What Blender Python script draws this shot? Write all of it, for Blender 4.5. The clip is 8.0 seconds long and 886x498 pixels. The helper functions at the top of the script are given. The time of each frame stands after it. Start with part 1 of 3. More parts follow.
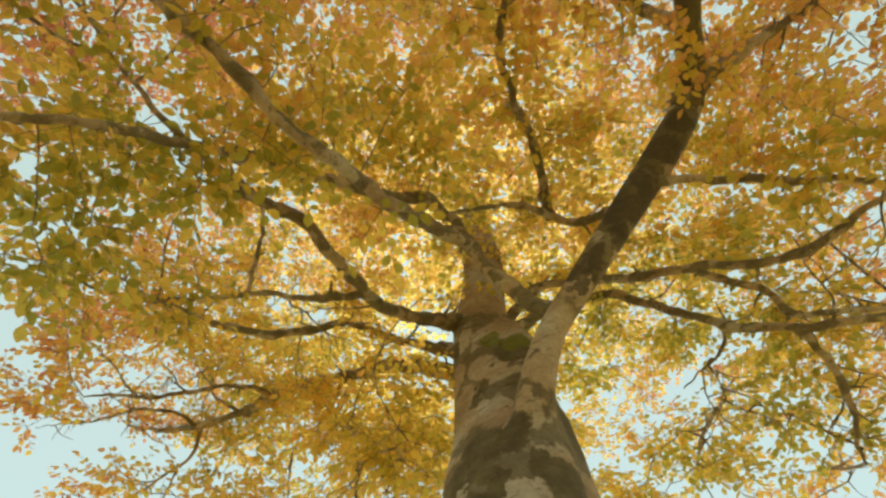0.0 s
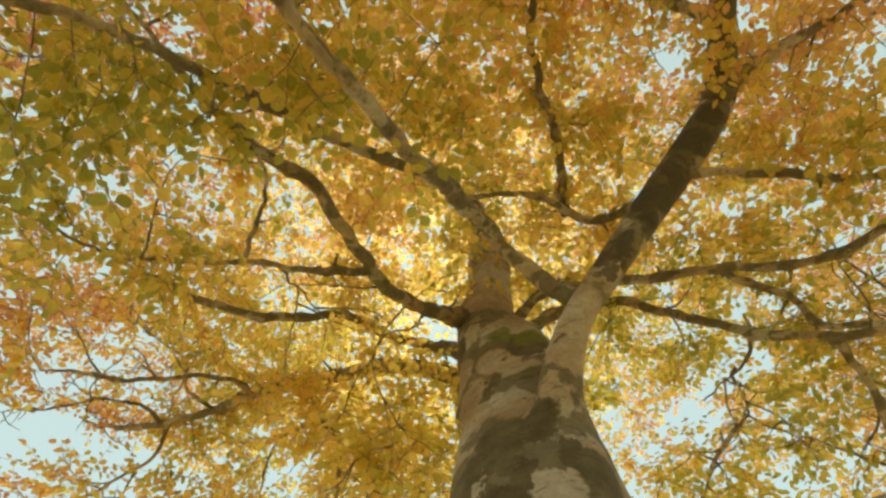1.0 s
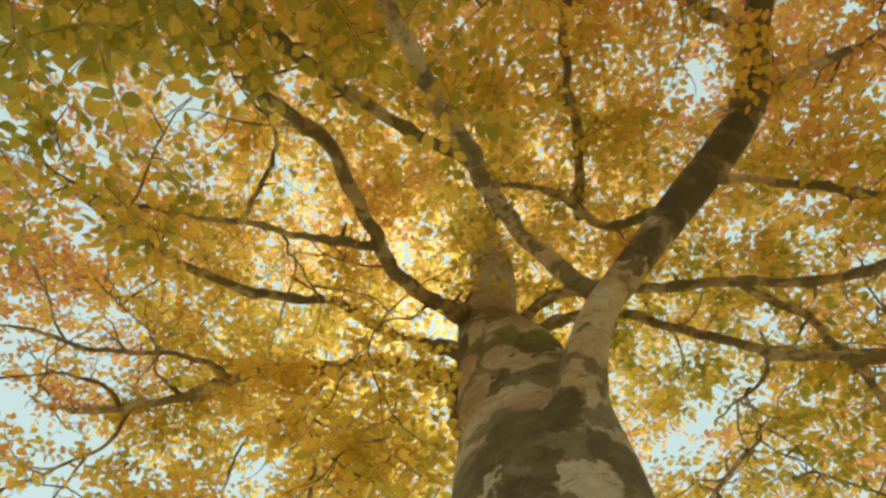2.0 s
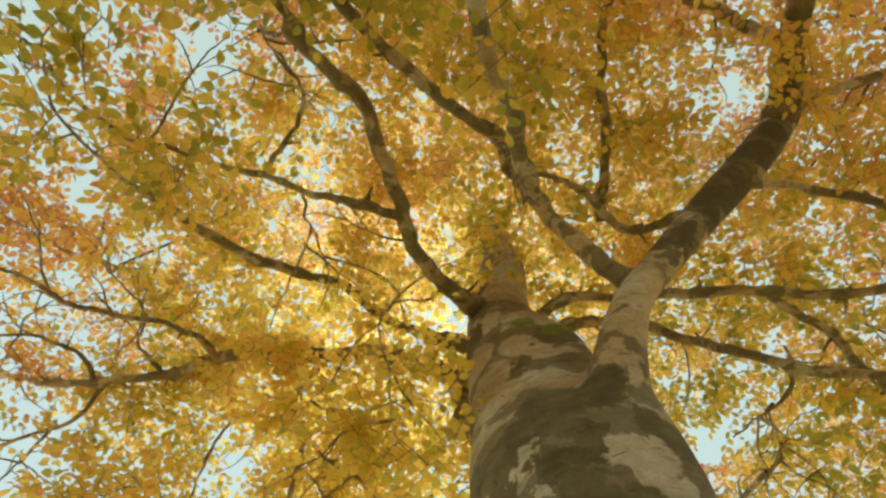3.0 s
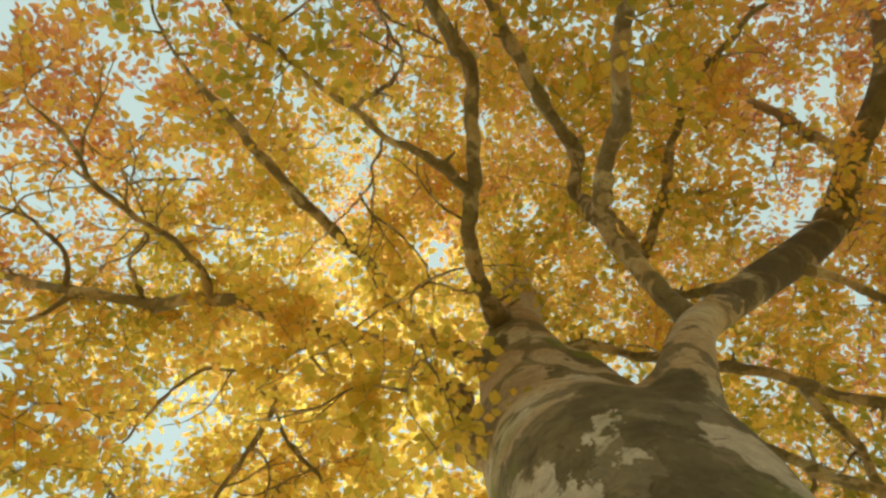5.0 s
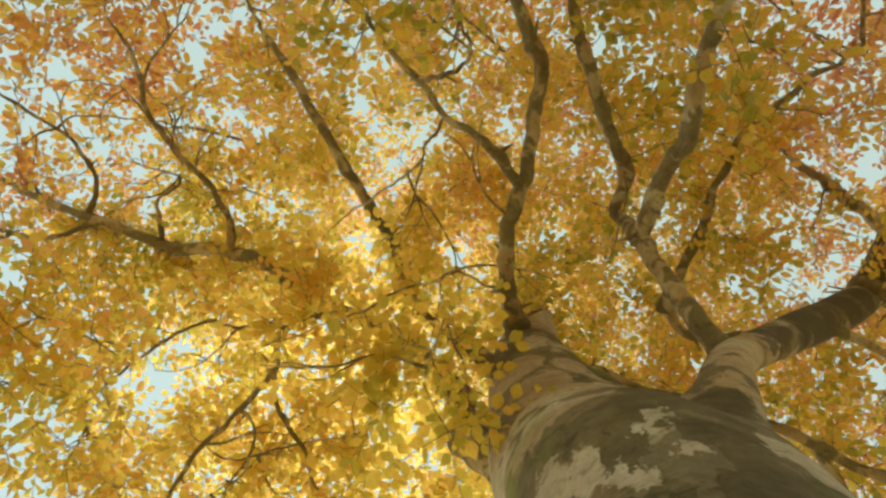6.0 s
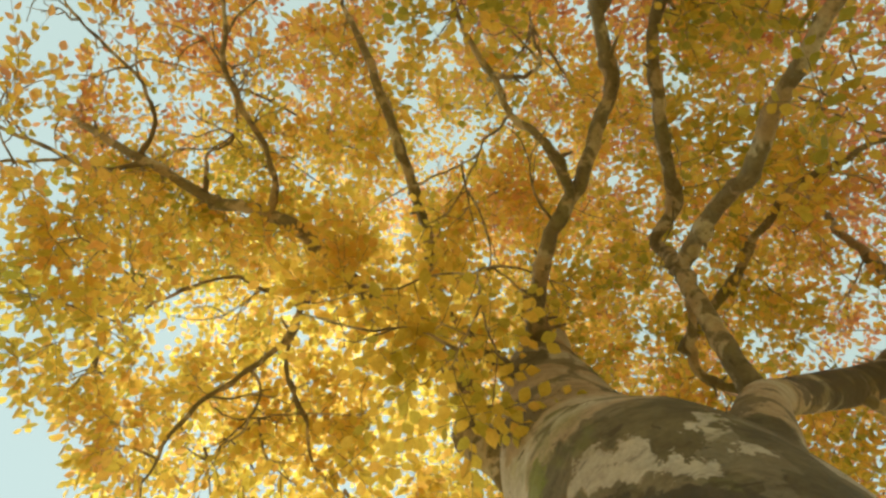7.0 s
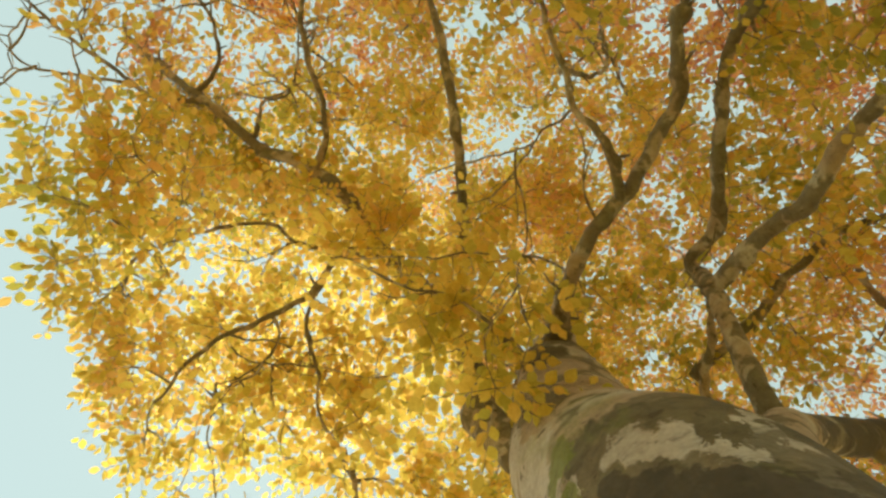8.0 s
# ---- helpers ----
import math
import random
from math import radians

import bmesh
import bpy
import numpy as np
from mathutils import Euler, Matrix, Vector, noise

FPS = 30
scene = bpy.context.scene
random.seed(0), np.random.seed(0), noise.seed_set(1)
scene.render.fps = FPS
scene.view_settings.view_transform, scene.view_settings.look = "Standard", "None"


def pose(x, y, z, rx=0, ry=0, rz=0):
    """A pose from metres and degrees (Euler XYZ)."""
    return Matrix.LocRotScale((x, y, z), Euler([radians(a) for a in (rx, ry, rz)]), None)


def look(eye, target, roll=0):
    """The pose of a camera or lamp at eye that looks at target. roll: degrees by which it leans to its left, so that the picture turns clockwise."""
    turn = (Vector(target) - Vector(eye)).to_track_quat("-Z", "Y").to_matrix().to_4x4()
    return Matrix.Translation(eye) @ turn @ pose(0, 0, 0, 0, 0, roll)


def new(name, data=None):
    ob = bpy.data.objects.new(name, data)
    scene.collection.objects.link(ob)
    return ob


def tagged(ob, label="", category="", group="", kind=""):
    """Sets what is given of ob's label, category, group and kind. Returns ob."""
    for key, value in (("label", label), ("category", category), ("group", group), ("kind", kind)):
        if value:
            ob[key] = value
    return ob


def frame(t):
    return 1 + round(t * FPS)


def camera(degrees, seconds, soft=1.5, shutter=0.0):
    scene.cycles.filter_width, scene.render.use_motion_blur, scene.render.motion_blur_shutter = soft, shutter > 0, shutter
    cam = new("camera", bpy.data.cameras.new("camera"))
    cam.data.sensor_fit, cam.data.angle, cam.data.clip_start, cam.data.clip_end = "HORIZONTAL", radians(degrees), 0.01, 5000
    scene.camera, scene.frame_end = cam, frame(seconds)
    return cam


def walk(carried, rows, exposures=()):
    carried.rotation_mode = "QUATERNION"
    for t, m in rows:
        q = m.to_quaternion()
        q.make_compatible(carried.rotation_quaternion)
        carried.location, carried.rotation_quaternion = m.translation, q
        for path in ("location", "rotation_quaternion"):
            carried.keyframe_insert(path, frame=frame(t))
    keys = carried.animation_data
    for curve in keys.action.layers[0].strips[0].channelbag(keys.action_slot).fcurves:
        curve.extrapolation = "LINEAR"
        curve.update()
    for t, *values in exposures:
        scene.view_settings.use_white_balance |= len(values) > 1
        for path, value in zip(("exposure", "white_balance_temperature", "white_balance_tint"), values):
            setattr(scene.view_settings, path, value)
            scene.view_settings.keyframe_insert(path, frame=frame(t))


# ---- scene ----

# ---------- camera ----------
cam = camera(93.3, 8.0, soft=2.6)
# seconds, eye in metres, turn in degrees
PATH = [
    (0.0, 0.000, 0.000, 1.500, 156.62, -0.76, -1.76),
    (0.5, -0.104, 0.236, 1.530, 158.83, -0.52, -3.72),
    (1.0, -0.195, 0.458, 1.572, 160.85, -0.38, -6.15),
    (1.5, -0.274, 0.649, 1.619, 162.57, -0.11, -8.62),
    (1.7, -0.301, 0.723, 1.634, 163.26, -0.08, -9.98),
    (2.8, -0.463, 1.168, 1.701, 167.38, 0.32, -16.27),
    (3.0, -0.486, 1.245, 1.707, 167.96, 0.30, -17.30),
    (3.5, -0.538, 1.419, 1.732, 169.97, 0.28, -21.06),
    (4.0, -0.581, 1.595, 1.743, 172.22, 0.33, -24.77),
    (4.5, -0.631, 1.780, 1.742, 174.55, 0.44, -29.35),
    (4.7, -0.649, 1.853, 1.738, 175.63, 0.54, -31.25),
    (5.8, -0.698, 2.234, 1.777, 179.34, 0.48, -42.96),
    (6.0, -0.698, 2.294, 1.781, 180.05, 0.32, -45.03),
    (6.5, -0.694, 2.440, 1.778, 181.69, 0.00, -50.01),
    (7.0, -0.689, 2.591, 1.774, 182.87, -0.32, -55.32),
    (7.5, -0.681, 2.735, 1.758, 182.94, -0.53, -60.48),
    (8.0, -0.658, 2.858, 1.751, 183.04, -0.67, -65.35),
]
walk(cam, [(t, pose(x, y, z, rx, ry, rz)) for t, x, y, z, rx, ry, rz in PATH], exposures=[(0.0, 2.31, 6600, -4), (8.0, 2.31, 6600, -4)])

# ---------- light ----------
SUN_AZ, SUN_EL = 8.0, 67.0  # degrees from +y towards +x, and above the horizon
world = bpy.data.worlds.new("sky")
scene.world = world
world.use_nodes = True
wn = world.node_tree
sky = wn.nodes.new("ShaderNodeTexSky")
sky.sky_type, sky.sun_disc = "NISHITA", False
sky.sun_elevation, sky.sun_rotation = radians(SUN_EL), radians(SUN_AZ)
sky.dust_density, sky.ozone_density = 0.2, 0.0
wn.nodes["Background"].inputs["Strength"].default_value = 0.093
# a thin even veil of high haze over the blue
veil = wn.nodes.new("ShaderNodeMix")
veil.data_type = "RGBA"
veil.inputs[0].default_value = 0.85
veil.inputs[7].default_value = (1.33, 1.48, 1.26, 1.0)
wn.links.new(sky.outputs["Color"], veil.inputs[6])
wn.links.new(veil.outputs[2], wn.nodes["Background"].inputs["Color"])

sun = new("sun", bpy.data.lights.new("sun", "SUN"))
sun.data.energy, sun.data.angle, sun.data.color = 0.88, radians(46.0), (1.0, 0.86, 0.66)
sun_from = Vector((math.sin(radians(SUN_AZ)) * math.cos(radians(SUN_EL)), math.cos(radians(SUN_AZ)) * math.cos(radians(SUN_EL)), math.sin(radians(SUN_EL))))
sun.matrix_world = look(sun_from * 60, (0, 0, 0))


# ---------- materials ----------
def material(name):
    m = bpy.data.materials.new(name)
    m.use_nodes = True
    return m, m.node_tree.nodes, m.node_tree.links, m.node_tree.nodes["Principled BSDF"]


def noise_node(nodes, links, coords, scale, detail=4.0, rough=0.55, distort=0.0):
    n = nodes.new("ShaderNodeTexNoise")
    n.inputs["Scale"].default_value, n.inputs["Detail"].default_value = scale, detail
    n.inputs["Roughness"].default_value, n.inputs["Distortion"].default_value = rough, distort
    links.new(coords, n.inputs["Vector"])
    return n


def ramp_node(nodes, links, value, stops, mode="LINEAR"):
    r = nodes.new("ShaderNodeValToRGB")
    r.color_ramp.interpolation = mode
    while len(r.color_ramp.elements) < len(stops):
        r.color_ramp.elements.new(0.5)
    for e, (at, colour) in zip(r.color_ramp.elements, stops):
        e.position, e.color = at, (*colour, 1.0)
    links.new(value, r.inputs["Fac"])
    return r


def mix_node(nodes, links, factor, a, b, blend="MIX"):
    m = nodes.new("ShaderNodeMix")
    m.data_type, m.blend_type = "RGBA", blend
    for value, at in ((factor, 0), (a, 6), (b, 7)):
        if isinstance(value, (float, int)):
            m.inputs[at].default_value = value
        elif isinstance(value, tuple):
            m.inputs[at].default_value = (*value, 1.0)
        else:
            links.new(value, m.inputs[at])
    return m.outputs[2]


def math_node(nodes, links, kind, a, b=0.0):
    m = nodes.new("ShaderNodeMath")
    m.operation = kind
    for i, value in enumerate((a, b)):
        if isinstance(value, (float, int)):
            m.inputs[i].default_value = value
        else:
            links.new(value, m.inputs[i])
    return m.outputs[0]


def bark_material(name, blotch_scale, moss, flakes=1.0, old_bark=(), bare_and_lit=(), mossy=(), scraps_and_light=(), near_black=()):
    """Smooth grey and tan bark that flakes off in olive-brown plates, with fine grain and lichen."""
    m, nodes, links, bsdf = material(name)
    pos = nodes.new("ShaderNodeTexCoord").outputs["Object"]
    stretch = nodes.new("ShaderNodeMapping")
    stretch.inputs["Scale"].default_value = (1.0, 1.0, 1.5)
    links.new(pos, stretch.inputs["Vector"])
    at = stretch.outputs["Vector"]
    base = ramp_node(nodes, links, noise_node(nodes, links, at, blotch_scale * 0.6, 3, 0.5).outputs["Fac"],
                     [(0.35, (0.27, 0.20, 0.125)), (0.50, (0.38, 0.30, 0.21)), (0.64, (0.43, 0.40, 0.33))])
    plates = ramp_node(nodes, links, noise_node(nodes, links, at, blotch_scale, 6.0, 0.55, 0.4).outputs["Fac"],
                       [(0.45, (0, 0, 0)), (0.50, (1, 1, 1))])
    warp = nodes.new("ShaderNodeVectorMath")
    warp.operation = "MULTIPLY_ADD"
    links.new(noise_node(nodes, links, pos, 6.5, 6, 0.65).outputs["Color"], warp.inputs[0])
    warp.inputs[1].default_value = (0.30, 0.30, 0.30)
    shifted = nodes.new("ShaderNodeVectorMath")
    shifted.operation = "ADD"
    links.new(warp.outputs["Vector"], shifted.inputs[0])
    shifted.inputs[1].default_value = (-0.15, -0.15, -0.15)
    links.new(pos, warp.inputs[2])

    def patches(rows):
        """Ragged patches of bark: middle and radius of each."""
        total = 0.0
        for x, y, z, radius in rows:
            far = nodes.new("ShaderNodeVectorMath")
            far.operation = "DISTANCE"
            links.new(shifted.outputs["Vector"], far.inputs[0])
            far.inputs[1].default_value = (x, y, z)
            inside = nodes.new("ShaderNodeMapRange")
            links.new(far.outputs["Value"], inside.inputs["Value"])
            inside.inputs["From Min"].default_value, inside.inputs["From Max"].default_value = radius, radius * 0.84
            total = math_node(nodes, links, "MAXIMUM", inside.outputs["Result"], total)
        return total

    flaked = math_node(nodes, links, "MULTIPLY", plates.outputs["Color"], flakes)
    if bare_and_lit:
        flaked = math_node(nodes, links, "MULTIPLY", flaked, math_node(nodes, links, "SUBTRACT", 1.0, patches(bare_and_lit)))
    if old_bark:
        flaked = math_node(nodes, links, "MAXIMUM", flaked, patches(old_bark))
    if scraps_and_light:
        # fresh pale bark, and the skylight that is painted with it
        fresh = patches(scraps_and_light)
        flaked = math_node(nodes, links, "MULTIPLY", flaked, math_node(nodes, links, "SUBTRACT", 1.0, fresh))
    dark = ramp_node(nodes, links, noise_node(nodes, links, at, blotch_scale * 2.3, 4).outputs["Fac"],
                     [(0.3, (0.075, 0.062, 0.034)), (0.7, (0.155, 0.130, 0.072))])
    colour = mix_node(nodes, links, flaked, base.outputs["Color"], dark.outputs["Color"])
    if scraps_and_light:
        colour = mix_node(nodes, links, math_node(nodes, links, "MULTIPLY", fresh, 0.55), colour, (0.46, 0.44, 0.40))
    if near_black:
        colour = mix_node(nodes, links, math_node(nodes, links, "MULTIPLY", patches(near_black), 0.8), colour, (0.055, 0.044, 0.030))
    scars = ramp_node(nodes, links, noise_node(nodes, links, at, blotch_scale * 4.5, 3.0, 0.6, 0.8).outputs["Fac"],
                      [(0.64, (0, 0, 0)), (0.69, (1, 1, 1))])
    colour = mix_node(nodes, links, math_node(nodes, links, "MULTIPLY", scars.outputs["Color"], 0.75), colour, (0.055, 0.042, 0.026))
    moss_at = ramp_node(nodes, links, noise_node(nodes, links, pos, 1.9, 5, 0.65).outputs["Fac"], [(0.56, (0, 0, 0)), (0.66, (1, 1, 1))])
    green = math_node(nodes, links, "MULTIPLY", moss_at.outputs["Color"], moss)
    if mossy:
        green = math_node(nodes, links, "MAXIMUM", green, math_node(nodes, links, "MULTIPLY", patches(mossy), 0.85))
    colour = mix_node(nodes, links, green, colour, (0.145, 0.165, 0.025))
    mottle = noise_node(nodes, links, at, 15.0, 5, 0.65, 0.6)
    colour = mix_node(nodes, links, 0.55, colour, ramp_node(nodes, links, mottle.outputs["Fac"], [(0.30, (0.55, 0.52, 0.48)), (0.48, (1.0, 1.0, 1.0)), (0.70, (1.35, 1.38, 1.4))]).outputs["Color"], "MULTIPLY")
    # short level wrinkles and pores
    wrinkle = nodes.new("ShaderNodeMapping")
    wrinkle.inputs["Scale"].default_value = (9.0, 9.0, 48.0)
    links.new(pos, wrinkle.inputs["Vector"])
    pores = ramp_node(nodes, links, noise_node(nodes, links, wrinkle.outputs["Vector"], 1.0, 3, 0.5, 0.5).outputs["Fac"], [(0.60, (0, 0, 0)), (0.70, (1, 1, 1))])
    colour = mix_node(nodes, links, math_node(nodes, links, "MULTIPLY", pores.outputs["Color"], 0.45), colour, (0.06, 0.045, 0.028))
    grain = noise_node(nodes, links, at, 60.0, 6, 0.7)
    colour = mix_node(nodes, links, 0.35, colour, ramp_node(nodes, links, grain.outputs["Fac"], [(0.25, (0.45, 0.45, 0.45)), (0.75, (1.5, 1.5, 1.5))]).outputs["Color"], "MULTIPLY")
    links.new(colour, bsdf.inputs["Base Color"])
    bsdf.inputs["Roughness"].default_value = 0.82
    bump = nodes.new("ShaderNodeBump")
    bump.inputs["Strength"].default_value, bump.inputs["Distance"].default_value = 0.55, 0.012
    height = math_node(nodes, links, "ADD", math_node(nodes, links, "MULTIPLY", flaked, 0.5), math_node(nodes, links, "MULTIPLY", grain.outputs["Fac"], 0.6))
    links.new(height, bump.inputs["Height"])
    links.new(bump.outputs["Normal"], bsdf.inputs["Normal"])
    return m


def leaf_material(name, per_object):
    """Thin autumn leaves, from olive through yellow to orange, that let the light through."""
    m, nodes, links, bsdf = material(name)
    geo = nodes.new("ShaderNodeNewGeometry")
    pos = geo.outputs["Position"]
    chance = nodes.new("ShaderNodeObjectInfo").outputs["Random"] if per_object else geo.outputs["Random Per Island"]
    split = nodes.new("ShaderNodeSeparateXYZ")
    links.new(pos, split.inputs["Vector"])
    # riper towards the top and the rim of the crown than near the trunk
    up = math_node(nodes, links, "MULTIPLY_ADD", split.outputs["Z"], 0.058)
    up.node.inputs[2].default_value = -0.965
    inner = nodes.new("ShaderNodeVectorMath")
    inner.operation = "DISTANCE"
    links.new(pos, inner.inputs[0])
    inner.inputs[1].default_value = (0.0, 3.0, 5.0)
    shaded = math_node(nodes, links, "ADD", math_node(nodes, links, "SUBTRACT", math_node(nodes, links, "MULTIPLY", split.outputs["X"], -0.022), math_node(nodes, links, "MULTIPLY", split.outputs["Y"], 0.022)), math_node(nodes, links, "MULTIPLY", inner.outputs["Value"], 0.045))
    zone = noise_node(nodes, links, pos, 0.55, 3, 0.6)
    ripe = math_node(nodes, links, "ADD", math_node(nodes, links, "ADD", up, shaded), math_node(nodes, links, "MULTIPLY", zone.outputs["Fac"], 0.95))
    clump = noise_node(nodes, links, pos, 2.1, 2, 0.5)
    ripe = math_node(nodes, links, "ADD", ripe, math_node(nodes, links, "MULTIPLY", clump.outputs["Fac"], 0.5))
    ripe = math_node(nodes, links, "ADD", ripe, math_node(nodes, links, "MULTIPLY", chance, 0.54))
    # the low boughs beside the trunk are golden; sun glow is tinted in too
    bough = nodes.new("ShaderNodeVectorMath")
    bough.operation = "DISTANCE"
    links.new(pos, bough.inputs[0])
    bough.inputs[1].default_value = (-0.2, 3.6, 4.2)
    golden = nodes.new("ShaderNodeMapRange")
    golden.interpolation_type = "SMOOTHSTEP"
    links.new(bough.outputs["Value"], golden.inputs["Value"])
    golden.inputs["From Min"].default_value, golden.inputs["From Max"].default_value, golden.inputs["To Max"].default_value = 2.9, 0.9, 0.85
    gold_and_glow = math_node(nodes, links, "MULTIPLY_ADD", chance, 0.34)
    gold_and_glow.node.inputs[2].default_value = 0.21
    beside = nodes.new("ShaderNodeVectorMath")
    beside.operation = "DISTANCE"
    links.new(pos, beside.inputs[0])
    beside.inputs[1].default_value = (0.0, 2.8, 4.1)
    gold_and_glow = math_node(nodes, links, "ADD", gold_and_glow, math_node(nodes, links, "MULTIPLY", beside.outputs["Value"], 0.085))
    toward = math_node(nodes, links, "MULTIPLY", math_node(nodes, links, "SUBTRACT", gold_and_glow, ripe), golden.outputs["Result"])
    ripe = math_node(nodes, links, "ADD", ripe, toward)
    # the low boughs on the shady side are still olive
    late = nodes.new("ShaderNodeVectorMath")
    late.operation = "DISTANCE"
    links.new(pos, late.inputs[0])
    late.inputs[1].default_value = (-2.1, 0.3, 3.7)
    unripe = nodes.new("ShaderNodeMapRange")
    unripe.interpolation_type = "SMOOTHSTEP"
    links.new(late.outputs["Value"], unripe.inputs["Value"])
    unripe.inputs["From Min"].default_value, unripe.inputs["From Max"].default_value, unripe.inputs["To Max"].default_value = 2.1, 0.7, -0.16
    ripe = math_node(nodes, links, "ADD", ripe, unripe.outputs["Result"])
    # the outermost leaves have turned red
    outer = nodes.new("ShaderNodeMapRange")
    outer.interpolation_type = "SMOOTHSTEP"
    links.new(inner.outputs["Value"], outer.inputs["Value"])
    outer.inputs["From Min"].default_value, outer.inputs["From Max"].default_value, outer.inputs["To Max"].default_value = 3.4, 5.2, 0.24
    ripe = math_node(nodes, links, "ADD", ripe, outer.outputs["Result"])
    tint = ramp_node(nodes, links, ripe, [(0.12, (0.46, 0.45, 0.09)), (0.30, (0.76, 0.64, 0.13)), (0.50, (0.90, 0.67, 0.15)),
                                          (0.70, (0.88, 0.56, 0.18)), (0.87, (0.82, 0.46, 0.22)), (1.0, (0.60, 0.26, 0.14))])
    spots = noise_node(nodes, links, pos, 55.0, 3, 0.6)
    colour = mix_node(nodes, links, 0.5, tint.outputs["Color"], ramp_node(nodes, links, spots.outputs["Fac"], [(0.3, (0.8, 0.72, 0.6)), (0.62, (1.08, 1.08, 1.08))]).outputs["Color"], "MULTIPLY")
    links.new(colour, bsdf.inputs["Base Color"])
    bsdf.inputs["Roughness"].default_value = 0.55
    bsdf.inputs["Specular IOR Level"].default_value = 0.2
    through_leaf = nodes.new("ShaderNodeBsdfTranslucent")
    links.new(colour, through_leaf.inputs["Color"])
    # part of the light goes on through the blade in a wide forward cone
    onward = nodes.new("ShaderNodeBsdfRefraction")
    onward.inputs["Roughness"].default_value, onward.inputs["IOR"].default_value = 0.95, 1.4
    links.new(colour, onward.inputs["Color"])
    passing = nodes.new("ShaderNodeMixShader")
    passing.inputs["Fac"].default_value = 0.48
    links.new(through_leaf.outputs["BSDF"], passing.inputs[1])
    links.new(onward.outputs["BSDF"], passing.inputs[2])
    both = nodes.new("ShaderNodeMixShader")
    both.inputs["Fac"].default_value = 0.68
    links.new(bsdf.outputs["BSDF"], both.inputs[1])
    links.new(passing.outputs["Shader"], both.inputs[2])
    links.new(both.outputs["Shader"], nodes["Material Output"].inputs["Surface"])
    return m


def ground_material():
    m, nodes, links, bsdf = material("grass_and_leaf_litter")
    pos = nodes.new("ShaderNodeTexCoord").outputs["Object"]
    grass = ramp_node(nodes, links, noise_node(nodes, links, pos, 3.0, 6, 0.7).outputs["Fac"], [(0.3, (0.05, 0.065, 0.018)), (0.7, (0.12, 0.13, 0.04))])
    litter = ramp_node(nodes, links, noise_node(nodes, links, pos, 18.0, 4, 0.7).outputs["Fac"], [(0.3, (0.34, 0.22, 0.07)), (0.7, (0.56, 0.40, 0.13))])
    fallen = ramp_node(nodes, links, noise_node(nodes, links, pos, 0.9, 6, 0.75).outputs["Fac"], [(0.30, (0, 0, 0)), (0.42, (1, 1, 1))])
    links.new(mix_node(nodes, links, fallen.outputs["Color"], grass.outputs["Color"], litter.outputs["Color"]), bsdf.inputs["Base Color"])
    bsdf.inputs["Roughness"].default_value = 0.95
    return m


# plates of old bark on the trunk, from the fork down, then those on the great limb
OLD_BARK = [(0.13, 2.52, 4.68, 0.19), (0.61, 2.10, 4.36, 0.20), (0.27, 2.26, 3.90, 0.07), (0.45, 1.95, 3.34, 0.14), (0.26, 2.07, 3.25, 0.16),
            (0.12, 2.22, 3.20, 0.15), (0.06, 2.37, 3.15, 0.14), (0.33, 2.04, 3.04, 0.12), (0.20, 2.12, 3.00, 0.10), (0.55, 1.93, 3.12, 0.11),
            (0.27, 2.09, 2.86, 0.11), (0.40, 2.05, 2.80, 0.08), (0.09, 2.30, 2.98, 0.09), (0.32, 2.24, 4.02, 0.08), (0.54, 2.12, 3.94, 0.06),
            (0.91, 2.22, 3.60, 0.26), (0.70, 1.97, 3.04, 0.15), (0.27, 2.09, 3.38, 0.15)]
OLD_BARK += [(0.09, 2.65, 3.30, 0.10), (0.05, 2.50, 3.23, 0.09), (0.05, 2.41, 3.15, 0.07), (0.07, 2.37, 3.03, 0.06), (0.12, 2.30, 2.80, 0.07),
             (0.11, 2.68, 3.00, 0.08), (0.09, 2.58, 2.87, 0.11), (0.09, 2.47, 2.76, 0.11), (0.12, 2.73, 3.26, 0.09), (0.24, 2.13, 2.72, 0.14)]
OLD_BARK += [(1.42, 0.84, 4.52, 0.22), (1.08, 1.25, 4.14, 0.13), (1.27, 0.98, 4.40, 0.16), (1.58, 0.54, 4.76, 0.17), (1.75, 0.40, 4.85, 0.20), (1.88, 0.05, 5.00, 0.20), (1.80, -0.40, 5.05, 0.24), (1.66, -0.85, 5.05, 0.24)]
# bark without plates; the last four paint the leader's skylight paleness into its colour
BARE_AND_LIT = [(0.22, 2.92, 3.70, 0.28), (0.51, 1.86, 3.41, 0.14), (0.18, 2.33, 3.71, 0.18), (0.43, 2.19, 4.18, 0.14), (0.20, 2.29, 4.70, 0.12),
        (0.65, 1.68, 3.66, 0.18), (0.07, 2.54, 3.44, 0.13), (0.40, 2.11, 3.65, 0.17), (0.34, 2.22, 4.25, 0.14), (0.18, 2.42, 3.96, 0.20),
        (0.75, 1.60, 3.90, 0.22), (0.95, 1.40, 4.10, 0.13), (0.44, 2.25, 5.2, 0.30), (0.45, 2.15, 5.7, 0.35), (0.45, 2.0, 6.4, 0.45), (0.40, 1.9, 7.1, 0.45)]
